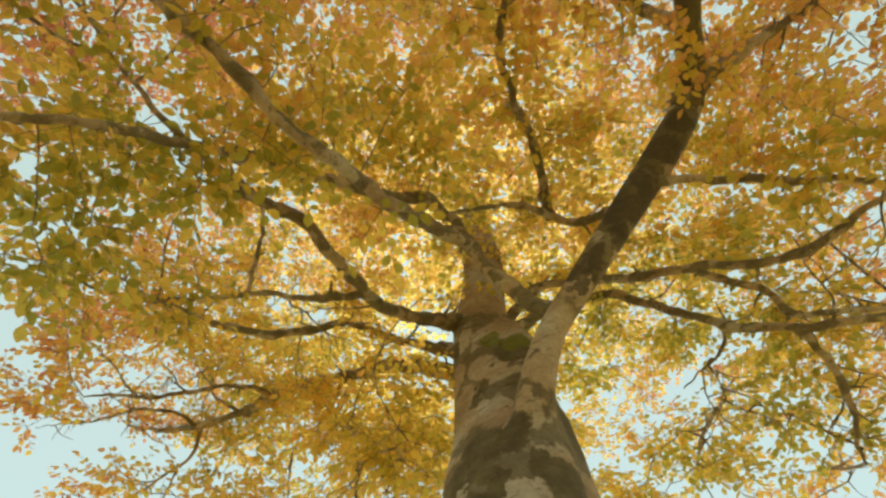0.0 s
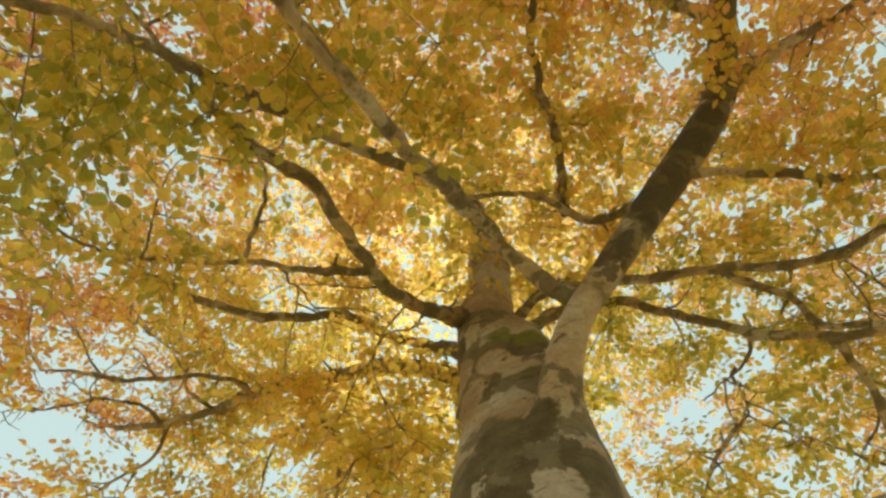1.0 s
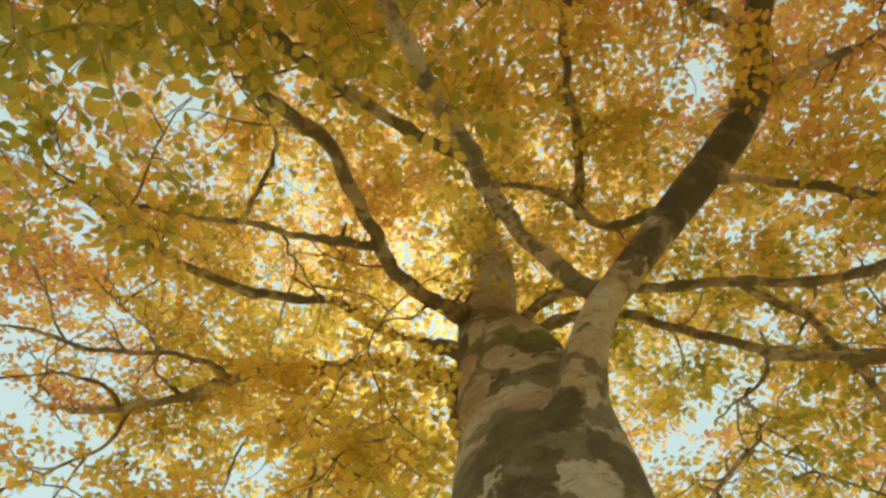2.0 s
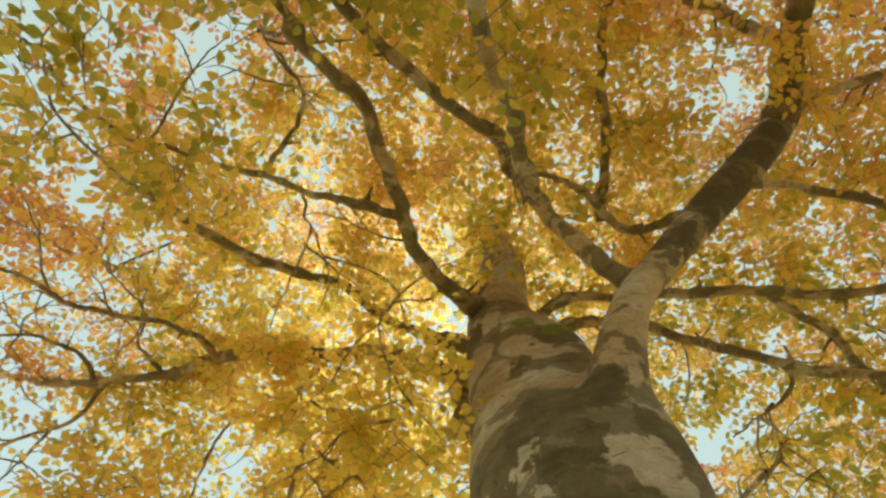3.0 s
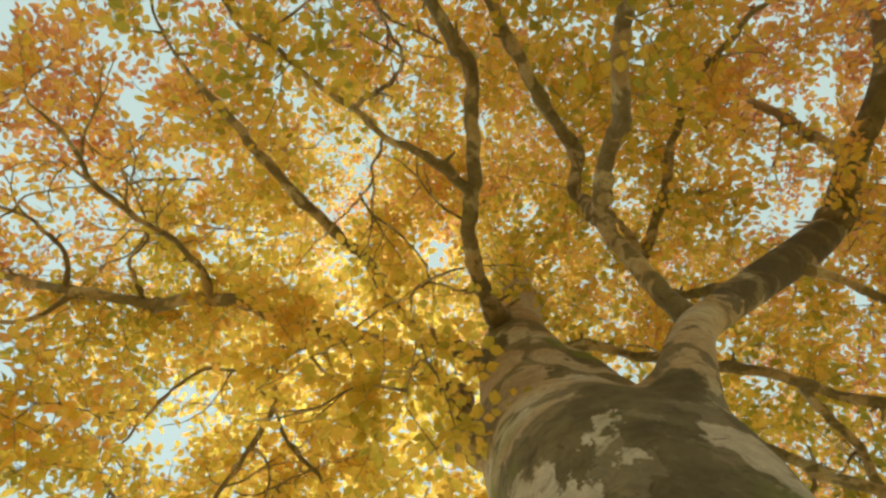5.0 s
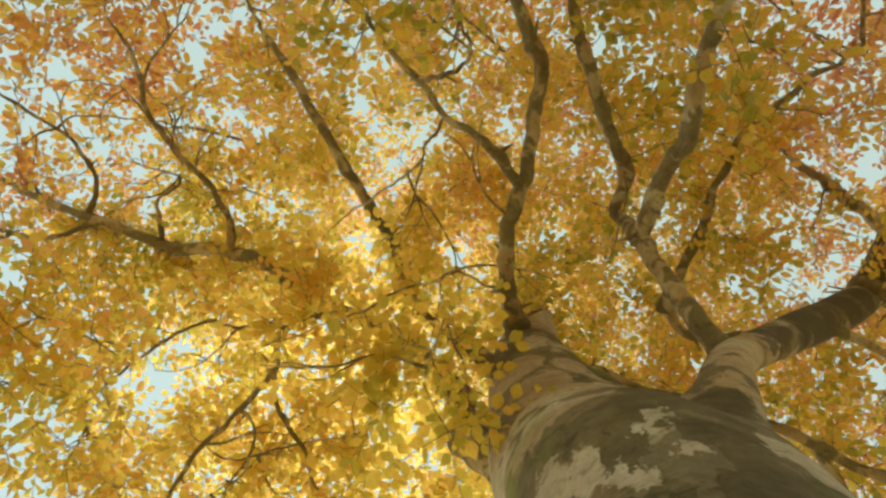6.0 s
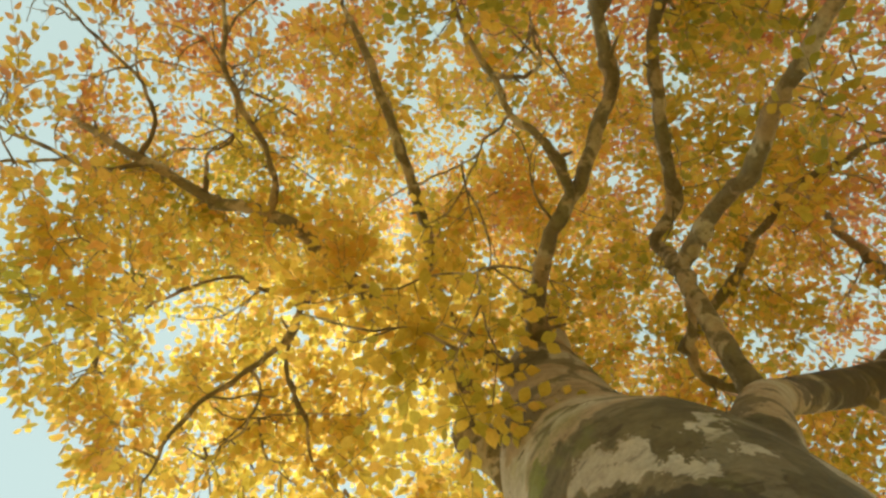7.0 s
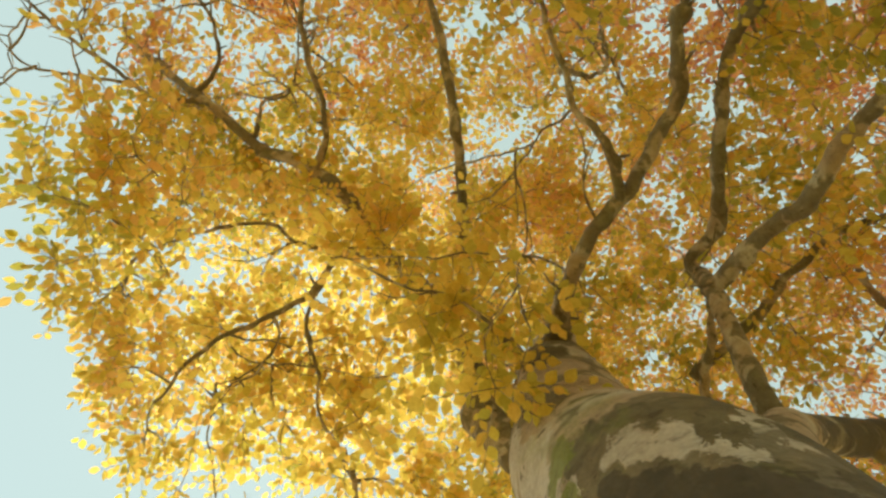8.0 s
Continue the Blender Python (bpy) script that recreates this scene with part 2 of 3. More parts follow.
# pale scraps among the plates, with skylight on the trunk's west side painted in
SCRAPS_AND_LIGHT = [(0.14, 2.18, 3.08, 0.045), (0.16, 2.19, 2.92, 0.04), (0.49, 1.98, 2.93, 0.11), (0.53, 1.95, 2.80, 0.10), (0.07, 2.58, 3.09, 0.09), (0.07, 2.48, 3.01, 0.09),
          (0.08, 2.39, 2.92, 0.06), (0.10, 2.33, 2.88, 0.06), (0.10, 2.27, 3.03, 0.04), (0.16, 2.78, 3.17, 0.04), (0.24, 2.92, 3.60, 0.20), (0.24, 2.92, 3.35, 0.16),
          (0.34, 2.96, 3.90, 0.18), (0.19, 2.81, 3.66, 0.11), (0.42, 2.00, 2.98, 0.08), (0.33, 2.19, 3.79, 0.07)]
MOSS = [(0.17, 2.80, 3.33, 0.08), (0.14, 2.75, 3.40, 0.07), (0.18, 2.84, 3.15, 0.09), (0.66, 2.09, 4.45, 0.14), (0.46, 2.16, 4.55, 0.10)]
# nearly black plates on the great limb and low on the trunk
NEAR_BLACK = [(1.10, 1.21, 4.25, 0.10), (1.30, 1.11, 4.36, 0.12), (1.44, 0.92, 4.50, 0.14), (1.55, 0.76, 4.61, 0.15), (1.68, 0.52, 4.75, 0.14), (1.83, 0.29, 4.88, 0.14),
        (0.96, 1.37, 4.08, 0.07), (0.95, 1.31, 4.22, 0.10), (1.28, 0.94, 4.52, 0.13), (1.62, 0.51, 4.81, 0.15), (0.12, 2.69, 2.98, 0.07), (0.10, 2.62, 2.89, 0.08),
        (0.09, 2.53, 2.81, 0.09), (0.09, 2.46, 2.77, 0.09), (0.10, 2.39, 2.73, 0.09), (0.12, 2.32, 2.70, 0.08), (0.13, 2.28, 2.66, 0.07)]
BARK = bark_material("flaking_bark", 2.6, 0.5, 0.8, OLD_BARK, BARE_AND_LIT, MOSS, SCRAPS_AND_LIGHT, NEAR_BLACK)
LIMB_BARK = bark_material("limb_bark", 5.0, 0.25, 0.8)
TWIG_BARK = bark_material("twig_bark", 9.0, 0.0, 0.8)
LEAF = leaf_material("autumn_leaf", False)
LEAF_NEAR = leaf_material("autumn_leaf_near", True)
GROUND = ground_material()


# ---------- building blocks ----------
def part(name, bm, mat, parent, label="", kind=""):
    mesh = bpy.data.meshes.new(name)
    bm.to_mesh(mesh)
    bm.free()
    mesh.materials.append(mat)
    ob = new(name, mesh)
    ob.parent = parent
    return tagged(ob, label, kind=kind)


def smooth_line(points, step):
    """A Catmull-Rom line through rows of x, y, z, radius, in even steps."""
    p = np.array(points, float)
    p = np.vstack([2 * p[0] - p[1], p, 2 * p[-1] - p[-2]])
    out = []
    for a, b, c, d in zip(p[:-3], p[1:-2], p[2:-1], p[3:]):
        n = max(2, int(np.linalg.norm((c - b)[:3]) / step))
        for s in np.arange(n) / n:
            out.append(0.5 * (2 * b + (c - a) * s + (2 * a - 5 * b + 4 * c - d) * s**2 + (3 * b - a - 3 * c + d) * s**3))
    out.append(p[-2])
    return np.array(out)


def crooked(line, by, grain=2.6):
    """The line with small bends and kinks, as wood grows."""
    out = line.copy()
    for i, row in enumerate(line):
        p = Vector(row[:3])
        out[i, :3] += np.array(noise.noise_vector(p * grain)) * by + np.array(noise.noise_vector(p * grain * 3.3)) * by * 0.45
    return out


def slimmer(line, share):
    out = line.copy()
    out[:, 3] *= share
    return out


def add_tube(bm, line, sides, lumps=0.08, grain=3.0):
    """Skins a line of x, y, z, radius with rings that swell and shrink unevenly, closed at both ends."""
    rings, side = [], Vector((1, 0.3, 0.1))
    for i, row in enumerate(line):
        ahead = Vector(line[min(i + 1, len(line) - 1)][:3]) - Vector(line[max(i - 1, 0)][:3])
        ahead.normalize()
        side = (side - ahead * side.dot(ahead)).normalized()
        other = ahead.cross(side)
        ring = []
        for k in range(sides):
            a = 2 * math.pi * k / sides
            out = side * math.cos(a) + other * math.sin(a)
            centre = Vector(row[:3])
            swell = 1 + lumps * noise.noise((centre + out * row[3]) * grain) + 0.5 * lumps * noise.noise((centre + out * row[3]) * grain * 3.1)
            ring.append(bm.verts.new(centre + out * row[3] * swell))
        rings.append(ring)
    for a, b in zip(rings, rings[1:]):
        for k in range(sides):
            bm.faces.new((a[k], a[(k + 1) % sides], b[(k + 1) % sides], b[k]))
    for ring, turned in ((rings[0], True), (rings[-1], False)):
        bm.faces.new(ring[::-1] if turned else ring)
    for f in bm.faces:
        f.smooth = True


# ---------- the ground ----------
def build_ground():
    bm = bmesh.new()
    radii = [0, 1, 2, 3, 4.5, 7, 11, 18, 30, 60, 150, 500, 2500]
    rings = []
    for r in radii[1:]:
        rings.append([bm.verts.new((0.5 + r * math.cos(2 * math.pi * k / 48), 2.5 + r * math.sin(2 * math.pi * k / 48),
                                    0.06 * noise.noise(Vector((r * math.cos(k * 0.13), r * math.sin(k * 0.13), 0)) * 0.4) if r > 1 else 0.0)) for k in range(48)])
    bm.faces.new(rings[0])
    for a, b in zip(rings, rings[1:]):
        for k in range(48):
            bm.faces.new((a[k], b[k], b[(k + 1) % 48], a[(k + 1) % 48]))
    for f in bm.faces:
        f.smooth = True
    tagged(part("ground", bm, GROUND, None), "grass ground strewn with fallen yellow leaves", "ground", kind="structure")


build_ground()

# ---------- the tree ----------
tree = tagged(new("tree"), "old broad tree with blotchy grey bark and golden autumn leaves", "tree")
tree.location = (0.5, 2.47, 0.0)


def under(ob, parent):
    """Hangs ob, built in world places, under parent."""
    ob.parent = parent
    ob.matrix_parent_inverse = Matrix.Translation((-tree.location if parent is tree else Vector((0, 0, 0))))
    return ob


TRUNK = [(0.50, 2.47, -0.15, 0.74), (0.50, 2.47, 0.25, 0.58), (0.50, 2.47, 0.9, 0.47), (0.51, 2.48, 1.8, 0.43), (0.52, 2.49, 2.6, 0.43),
         (0.54, 2.49, 3.2, 0.495), (0.57, 2.55, 3.65, 0.465), (0.57, 2.59, 4.0, 0.43), (0.54, 2.55, 4.4, 0.40),
         (0.48, 2.49, 4.75, 0.355), (0.42, 2.42, 5.05, 0.285), (0.45, 2.36, 5.4, 0.255), (0.49, 2.20, 6.0, 0.24), (0.44, 1.98, 7.0, 0.19), (0.38, 1.85, 8.0, 0.10), (0.34, 1.80, 8.6, 0.04)]
RIGHT_LIMB = [(0.54, 2.40, 2.9, 0.19), (0.58, 1.98, 3.42, 0.140), (0.73, 1.68, 3.86, 0.108), (0.98, 1.43, 4.17, 0.108), (1.23, 1.17, 4.43, 0.120),
              (1.52, 0.83, 4.71, 0.136), (1.79, 0.45, 4.94, 0.136), (1.92, 0.12, 5.07, 0.120), (1.80, -0.38, 5.13, 0.100), (1.64, -0.91, 5.10, 0.088),
              (1.52, -1.45, 5.30, 0.07), (1.40, -2.0, 5.7, 0.045)]
# the web of wood between trunk and great limb
CROTCH = [(0.55, 2.34, 2.6, 0.30), (0.58, 2.20, 3.1, 0.27), (0.62, 2.08, 3.45, 0.19), (0.66, 1.98, 3.68, 0.11)]
# the round mossy shoulder below the upper limbs
SHOULDER = [(0.60, 2.36, 3.5, 0.22), (0.66, 2.28, 3.95, 0.20), (0.70, 2.26, 4.35, 0.185), (0.66, 2.30, 4.75, 0.17), (0.56, 2.36, 5.1, 0.14)]
MAIN_LIMBS = {}
MAIN_LIMBS["left"] = [(0.4, 2.46, 4.72, 0.15), (0.2, 2.35, 5.02, 0.112), (-0.13, 2.17, 4.86, 0.072), (-0.45, 1.9, 4.56, 0.063), (-0.67, 1.58, 4.41, 0.057),
                      (-0.85, 1.29, 4.4, 0.054), (-1.04, 1.06, 4.41, 0.052), (-1.25, 0.95, 4.4, 0.049), (-1.46, 0.85, 4.4, 0.045), (-1.72, 0.63, 4.45, 0.037),
                      (-2.19, 0.3, 4.71, 0.025), (-2.6, 0, 5, 0.012)]
MAIN_LIMBS["centre"] = [(0.92, 1.62, 4.05, 0.102), (0.69, 1.55, 4.12, 0.075), (0.5, 1.47, 4.26, 0.068), (0.32, 1.39, 4.44, 0.064), (0.17, 1.27, 4.68, 0.061),
                        (0.11, 1.19, 4.85, 0.058), (-0.01, 1.15, 4.92, 0.056), (-0.14, 0.98, 4.77, 0.054), (-0.39, 0.92, 4.63, 0.049), (-0.85, 0.77, 4.49, 0.045),
                        (-1.17, 0.63, 4.38, 0.043), (-1.32, 0.54, 4.2, 0.041), (-1.42, 0.44, 3.95, 0.037), (-1.62, 0.33, 3.64, 0.031), (-1.98, 0.26, 3.42, 0.024),
                        (-2.5, 0.2, 3.32, 0.013)]
MAIN_LIMBS["back_left"] = [(0.55, 2.78, 4.05, 0.17), (0.36, 3.03, 4.5, 0.155), (0.28, 3.05, 4.8, 0.14), (0.12, 3, 5.1, 0.115), (-0.46, 3.08, 5.28, 0.092),
                           (-1.03, 3.28, 5.34, 0.08), (-1.74, 3.44, 5.21, 0.066), (-2.32, 3.88, 5.36, 0.056), (-2.86, 4.15, 5.39, 0.048), (-3.39, 4.44, 5.54, 0.04),
                           (-4.07, 4.79, 5.83, 0.028), (-4.6, 4.88, 6.05, 0.016)]
MAIN_LIMBS["far_left"] = [(0.3, 2.62, 4.92, 0.11), (-0.22, 2.76, 5.26, 0.062), (-0.7, 2.73, 5.4, 0.05), (-1.05, 2.52, 5.28, 0.046), (-1.34, 2.44, 4.97, 0.044),
                          (-1.62, 2.36, 4.78, 0.042), (-1.87, 2.28, 4.74, 0.041), (-2.36, 2.15, 4.79, 0.036), (-2.9, 2.05, 4.99, 0.02)]
MAIN_LIMBS["right_upper"] = [(0.6, 2.42, 5.1, 0.09), (0.74, 2.36, 5.26, 0.07), (1.02, 2.08, 5.37, 0.055), (1.34, 1.91, 5.2, 0.05), (1.57, 1.69, 4.88, 0.047),
                             (1.82, 1.5, 4.66, 0.045), (2.18, 1.39, 4.57, 0.043), (2.35, 1.29, 4.38, 0.039), (2.56, 1.09, 4.23, 0.036), (2.88, 0.82, 4.26, 0.03),
                             (3.37, 0.5, 4.39, 0.016)]
MAIN_LIMBS["right_lower"] = [(0.62, 2.48, 5, 0.088), (1.21, 2.23, 5.29, 0.055), (1.74, 2.13, 5.37, 0.05), (2.01, 2.06, 5.1, 0.048), (2.2, 1.95, 4.73, 0.046),
                             (2.46, 1.84, 4.38, 0.044), (2.76, 1.67, 4.16, 0.04), (3.22, 1.52, 4.09, 0.031), (3.84, 1.38, 4.19, 0.016)]
# branches: the limb that bears each, and its line
BRANCHES = []


def branch(key, *line):
    BRANCHES.append((key, list(line)))


branch("left", (-0.6, 1.69, 4.42, 0.045), (-0.98, 1.65, 4.28, 0.03), (-1.26, 1.69, 4.37, 0.028), (-1.55, 1.66, 4.32, 0.026), (-1.91, 1.66, 4.23, 0.02),
       (-2.32, 1.61, 4.14, 0.016), (-2.75, 1.31, 4.08, 0.008))
branch("left", (-1.54, 1.67, 4.38, 0.022), (-1.52, 1.37, 4.69, 0.019), (-1.61, 1.06, 4.97, 0.018), (-1.83, 0.92, 5.09, 0.015), (-2.15, 0.72, 5.29, 0.009))
branch("left", (-1.25, 1.69, 4.36, 0.016), (-1.26, 1.86, 4.5, 0.011), (-1.24, 1.98, 4.6, 0.010), (-1.24, 2.32, 4.52, 0.008), (-1.3, 2.7, 4.5, 0.005))
branch("left", (-1.24, 1.95, 4.6, 0.010), (-1.1, 2.15, 4.66, 0.008), (-1.04, 2.3, 4.7, 0.007), (-1.0, 2.55, 4.62, 0.004))
branch("left", (-0.18, 2.15, 4.86, 0.02), (-0.28, 2.22, 4.66, 0.012), (-0.42, 2.26, 4.64, 0.011), (-0.53, 2.31, 4.59, 0.011), (-0.57, 2.42, 4.42, 0.010),
       (-0.45, 2.53, 4.12, 0.008), (-0.3, 2.58, 3.95, 0.007), (-0.2, 2.62, 3.84, 0.005))
branch("left", (-0.57, 2.40, 4.46, 0.009), (-0.64, 2.55, 4.48, 0.008), (-0.74, 2.79, 4.34, 0.008), (-0.92, 3.2, 4.38, 0.006), (-1.05, 3.5, 4.4, 0.004))
branch("left", (-0.42, 2.55, 4.08, 0.008), (-0.36, 2.7, 3.96, 0.006), (-0.28, 2.83, 3.87, 0.004))
branch("centre", (0.22, 1.32, 4.62, 0.06), (0.03, 1.14, 4.42, 0.063), (-0.17, 0.91, 4.08, 0.064), (-0.36, 0.74, 3.95, 0.06), (-0.58, 0.51, 3.79, 0.052),
       (-0.8, 0.28, 3.62, 0.046), (-1, 0.06, 3.66, 0.043), (-1.2, -0.15, 3.66, 0.038), (-1.4, -0.3, 3.72, 0.034), (-1.75, -0.55, 3.9, 0.022),
       (-2.2, -0.8, 4.2, 0.01))
branch("right", (1.5, 0.95, 4.72, 0.07), (1.4, 1.24, 5.2, 0.045), (1.12, 1.33, 5.34, 0.052), (0.8, 1.17, 5.22, 0.04), (0.38, 1.12, 5.04, 0.028),
       (-0.02, 1.16, 4.99, 0.014))
branch("right", (1.04, 1.34, 5.4, 0.065), (0.92, 0.97, 5.45, 0.058), (0.79, 0.6, 5.39, 0.05), (0.6, 0.26, 5.34, 0.042), (0.41, -0.1, 5.24, 0.038),
       (0.40, -0.42, 5.16, 0.034), (0.44, -0.8, 5.1, 0.026), (0.55, -1.3, 5.15, 0.012))
branch("right", (1.85, 0.25, 5.0, 0.12), (2.07, -0.01, 5.1, 0.075), (2.36, -0.22, 5.2, 0.055), (2.67, -0.43, 5.3, 0.045), (3.06, -0.72, 5.4, 0.035), (3.6, -1.1, 5.6, 0.015))
branch("right", (1.5, 0.82, 4.75, 0.07), (1.7, 0.71, 4.62, 0.042), (2.14, 0.68, 4.48, 0.039), (2.54, 0.63, 4.35, 0.034), (3.16, 0.57, 4.24, 0.016))
branch("right", (1.76, -0.38, 5.12, 0.09), (1.55, -0.45, 5.3, 0.062), (1.40, -0.66, 5.62, 0.052), (1.17, -0.78, 5.88, 0.046), (0.99, -0.99, 6.15, 0.036), (0.9, -1.4, 6.5, 0.018))
branch("back_left", (-1.88, 3.52, 5.22, 0.045), (-2.25, 3.21, 5.02, 0.028), (-2.58, 3.18, 4.86, 0.026), (-2.78, 3.03, 4.63, 0.022), (-2.88, 2.84, 4.43, 0.018),
       (-3.1, 2.72, 4.3, 0.008))
branch("back_left", (-0.98, 3.22, 5.02, 0.046), (-1.10, 3.58, 4.99, 0.035), (-0.95, 3.92, 5.05, 0.032), (-0.91, 4.24, 4.97, 0.028), (-0.90, 4.60, 4.78, 0.022),
       (-0.69, 4.97, 4.54, 0.012))
branch("back_left", (-0.98, 3.89, 5.07, 0.020), (-0.70, 4.01, 4.93, 0.018), (-0.40, 4.02, 4.83, 0.015), (-0.12, 4.08, 4.71, 0.013), (0.27, 3.99, 4.62, 0.007))
branch("back_left", (-0.92, 4.22, 4.97, 0.016), (-0.78, 4.2, 4.9, 0.013), (-0.66, 4.3, 4.88, 0.012), (-0.6, 4.5, 4.9, 0.010), (-0.62, 4.75, 4.85, 0.005))
branch("back_left", (-0.85, 4.6, 4.95, 0.008), (-0.62, 4.42, 4.9, 0.009), (-0.42, 4.02, 4.83, 0.009), (-0.3, 3.85, 4.8, 0.007), (-0.2, 3.7, 4.8, 0.004))
branch("back_left", (-1.1, 3.32, 5.3, 0.03), (-1.33, 3.85, 5.17, 0.02), (-1.61, 4.02, 5.06, 0.018), (-1.71, 4.39, 4.9, 0.014), (-1.69, 4.83, 4.73, 0.007))
branch("back_left", (-3.05, 4.25, 5.43, 0.03), (-3.2, 3.9, 5.3, 0.022), (-3.6, 3.8, 5.2, 0.018), (-4.2, 3.9, 5.1, 0.012), (-4.7, 3.8, 5.2, 0.007))
branch("back_left", (-2.45, 3.93, 5.37, 0.03), (-2.75, 3.75, 5.45, 0.018), (-2.85, 3.5, 5.6, 0.015), (-3.2, 3.3, 5.7, 0.01), (-3.6, 3.2, 5.9, 0.006))
branch("back_left", (-2.95, 4.19, 5.4, 0.034), (-3.02, 4.45, 5.22, 0.026), (-3.25, 4.62, 5.06, 0.022), (-3.55, 4.8, 4.9, 0.018), (-3.95, 4.95, 4.82, 0.012),
       (-4.4, 5.05, 4.85, 0.006))
branch("back_left", (-3.18, 4.58, 5.1, 0.018), (-3.25, 4.85, 4.95, 0.013), (-3.5, 5.15, 4.85, 0.01), (-3.8, 5.3, 4.8, 0.005))
branch("right_upper", (2.05, 1.42, 4.6, 0.045), (2.63, 1.62, 4.55, 0.036), (2.9, 1.76, 4.47, 0.034), (3.21, 1.67, 4.39, 0.028), (3.77, 1.56, 4.38, 0.013))
branch("right_lower", (2.35, 1.88, 4.5, 0.02), (2.29, 2.03, 4.36, 0.014), (2.26, 2.29, 4.41, 0.011), (2.15, 2.52, 4.38, 0.006))
branch("right_lower", (2.27, 2.22, 4.4, 0.011), (2.4, 2.4, 4.3, 0.008), (2.42, 2.65, 4.32, 0.005))
branch("right_lower", (2.7, 1.7, 4.22, 0.045), (2.96, 1.96, 4.07, 0.036), (3.04, 2.2, 3.91, 0.028), (3.14, 2.55, 3.72, 0.014))


def build_trunk():
    """Trunk, leader and the root of the great limb, grown into one skin."""
    bm = bmesh.new()
    add_tube(bm, smooth_line(TRUNK, 0.10), 28, 0.07, 1.6)
    add_tube(bm, smooth_line(RIGHT_LIMB, 0.08), 20, 0.06, 2.2)
    add_tube(bm, smooth_line(CROTCH, 0.08), 18, 0.05, 2.0)
    add_tube(bm, smooth_line(SHOULDER, 0.08), 18, 0.06, 2.0)
    for k in range(7):  # root flare
        a = 0.4 + k * 0.9 + 0.2 * math.sin(k * 2.3)
        c, d = math.cos(a), math.sin(a)
        reach = 1.0 + 0.22 * math.sin(k * 4.1)
        add_tube(bm, smooth_line([(0.5 + 0.25 * c, 2.47 + 0.25 * d, 1.1, 0.14), (0.5 + 0.40 * c, 2.47 + 0.40 * d, 0.5, 0.20), (0.5 + 0.60 * c, 2.47 + 0.60 * d, 0.14, 0.19),
                                  (0.5 + 0.85 * c * reach, 2.47 + 0.85 * d * reach, -0.06, 0.15), (0.5 + 1.15 * c * reach - 0.1 * d, 2.47 + 1.15 * d * reach + 0.1 * c, -0.26, 0.10)], 0.08), 12)
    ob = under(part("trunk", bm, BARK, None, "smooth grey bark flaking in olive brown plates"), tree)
    skin = ob.modifiers.new("grown_together", "REMESH")
    skin.mode, skin.voxel_size, skin.use_smooth_shade = "VOXEL", 0.028, True
    even = ob.modifiers.new("rounded", "SMOOTH")
    even.factor, even.iterations = 0.5, 16


build_trunk()
LIMB_OBJECTS, LINES = {}, [smooth_line(RIGHT_LIMB, 0.1), smooth_line(TRUNK, 0.1)]
grain_rng = np.random.default_rng(5)


def knotted(bm, line, sides, lumps, grain, gap):
    """A limb with swollen knots and short broken spurs along it."""
    line = line.copy()
    for k in range(int(len(line) * 0.04 / gap)):
        at = grain_rng.integers(2, len(line) - 2)
        span = np.linalg.norm(line[:, :3] - line[at, :3], axis=1)
        line[:, 3] *= 1 + grain_rng.uniform(0.1, 0.3) * np.exp(-((span / grain_rng.uniform(0.03, 0.07)) ** 2))
        r = line[at, 3]
        way = grain_rng.normal(size=3)
        way /= np.linalg.norm(way)
        a = line[at, :3] + way * r * 0.5
        long = r + grain_rng.uniform(0.02, 0.09)
        thin = min(0.3 * r, 0.012)
        add_tube(bm, np.array([(*a, thin * 1.6), (*(a + way * long * 0.55), thin), (*(a + way * long + grain_rng.normal(0, 0.012, 3)), thin * 0.6)]), 6, 0.2, 30.0)
    add_tube(bm, line, sides, lumps, grain)


for key, row in MAIN_LIMBS.items():
    bm = bmesh.new()
    knotted(bm, slimmer(crooked(smooth_line(row, 0.04), 0.034), 0.86), 14, 0.24, 6.0, 0.34)
    LIMB_OBJECTS[key] = under(part("limb", bm, LIMB_BARK, None), tree)
    LINES.append(smooth_line(row, 0.1))
for key, row in BRANCHES:
    bm = bmesh.new()
    knotted(bm, slimmer(crooked(smooth_line(row, 0.03), 0.036, 3.4), 0.8), 9, 0.28, 11.0, 0.4)
    under(part("branch", bm, LIMB_BARK, None), LIMB_OBJECTS.get(key, tree))
    LINES.append(smooth_line(row, 0.1))

# ---------- bare twigs below the leaves ----------
rng = np.random.default_rng(11)


def bare_twig(start, heading, size, parent):
    """A thin crooked dead twig with two side twigs."""
    bm = bmesh.new()
    p, rise, lines = np.array(start), rng.uniform(-0.15, 0.4), []
    main = [(*p, 0.011)]
    for k in range(5):
        heading += rng.normal(0, 0.35)
        rise += rng.normal(0, 0.2)
        p = p + size / 5 * np.array([math.cos(heading) * math.cos(rise), math.sin(heading) * math.cos(rise), math.sin(rise)])
        main.append((*p, 0.009 * (1 - k / 6)))
    lines.append(main)
    for k in (2, 3):
        q, way = np.array(main[k][:3]), heading + rng.choice([-1, 1]) * rng.uniform(0.5, 1.0)
        side = [(*q, 0.006)]
        for j in range(3):
            way += rng.normal(0, 0.3)
            q = q + size / 8 * np.array([math.cos(way), math.sin(way), rng.normal(-0.1, 0.25)])
            side.append((*q, 0.005 * (1 - j / 4)))
        lines.append(side)
    for row in lines:
        add_tube(bm, crooked(smooth_line(row, 0.04), 0.012, 6.0), 5, 0.1, 20.0)
    under(part("twig", bm, TWIG_BARK, None), parent)


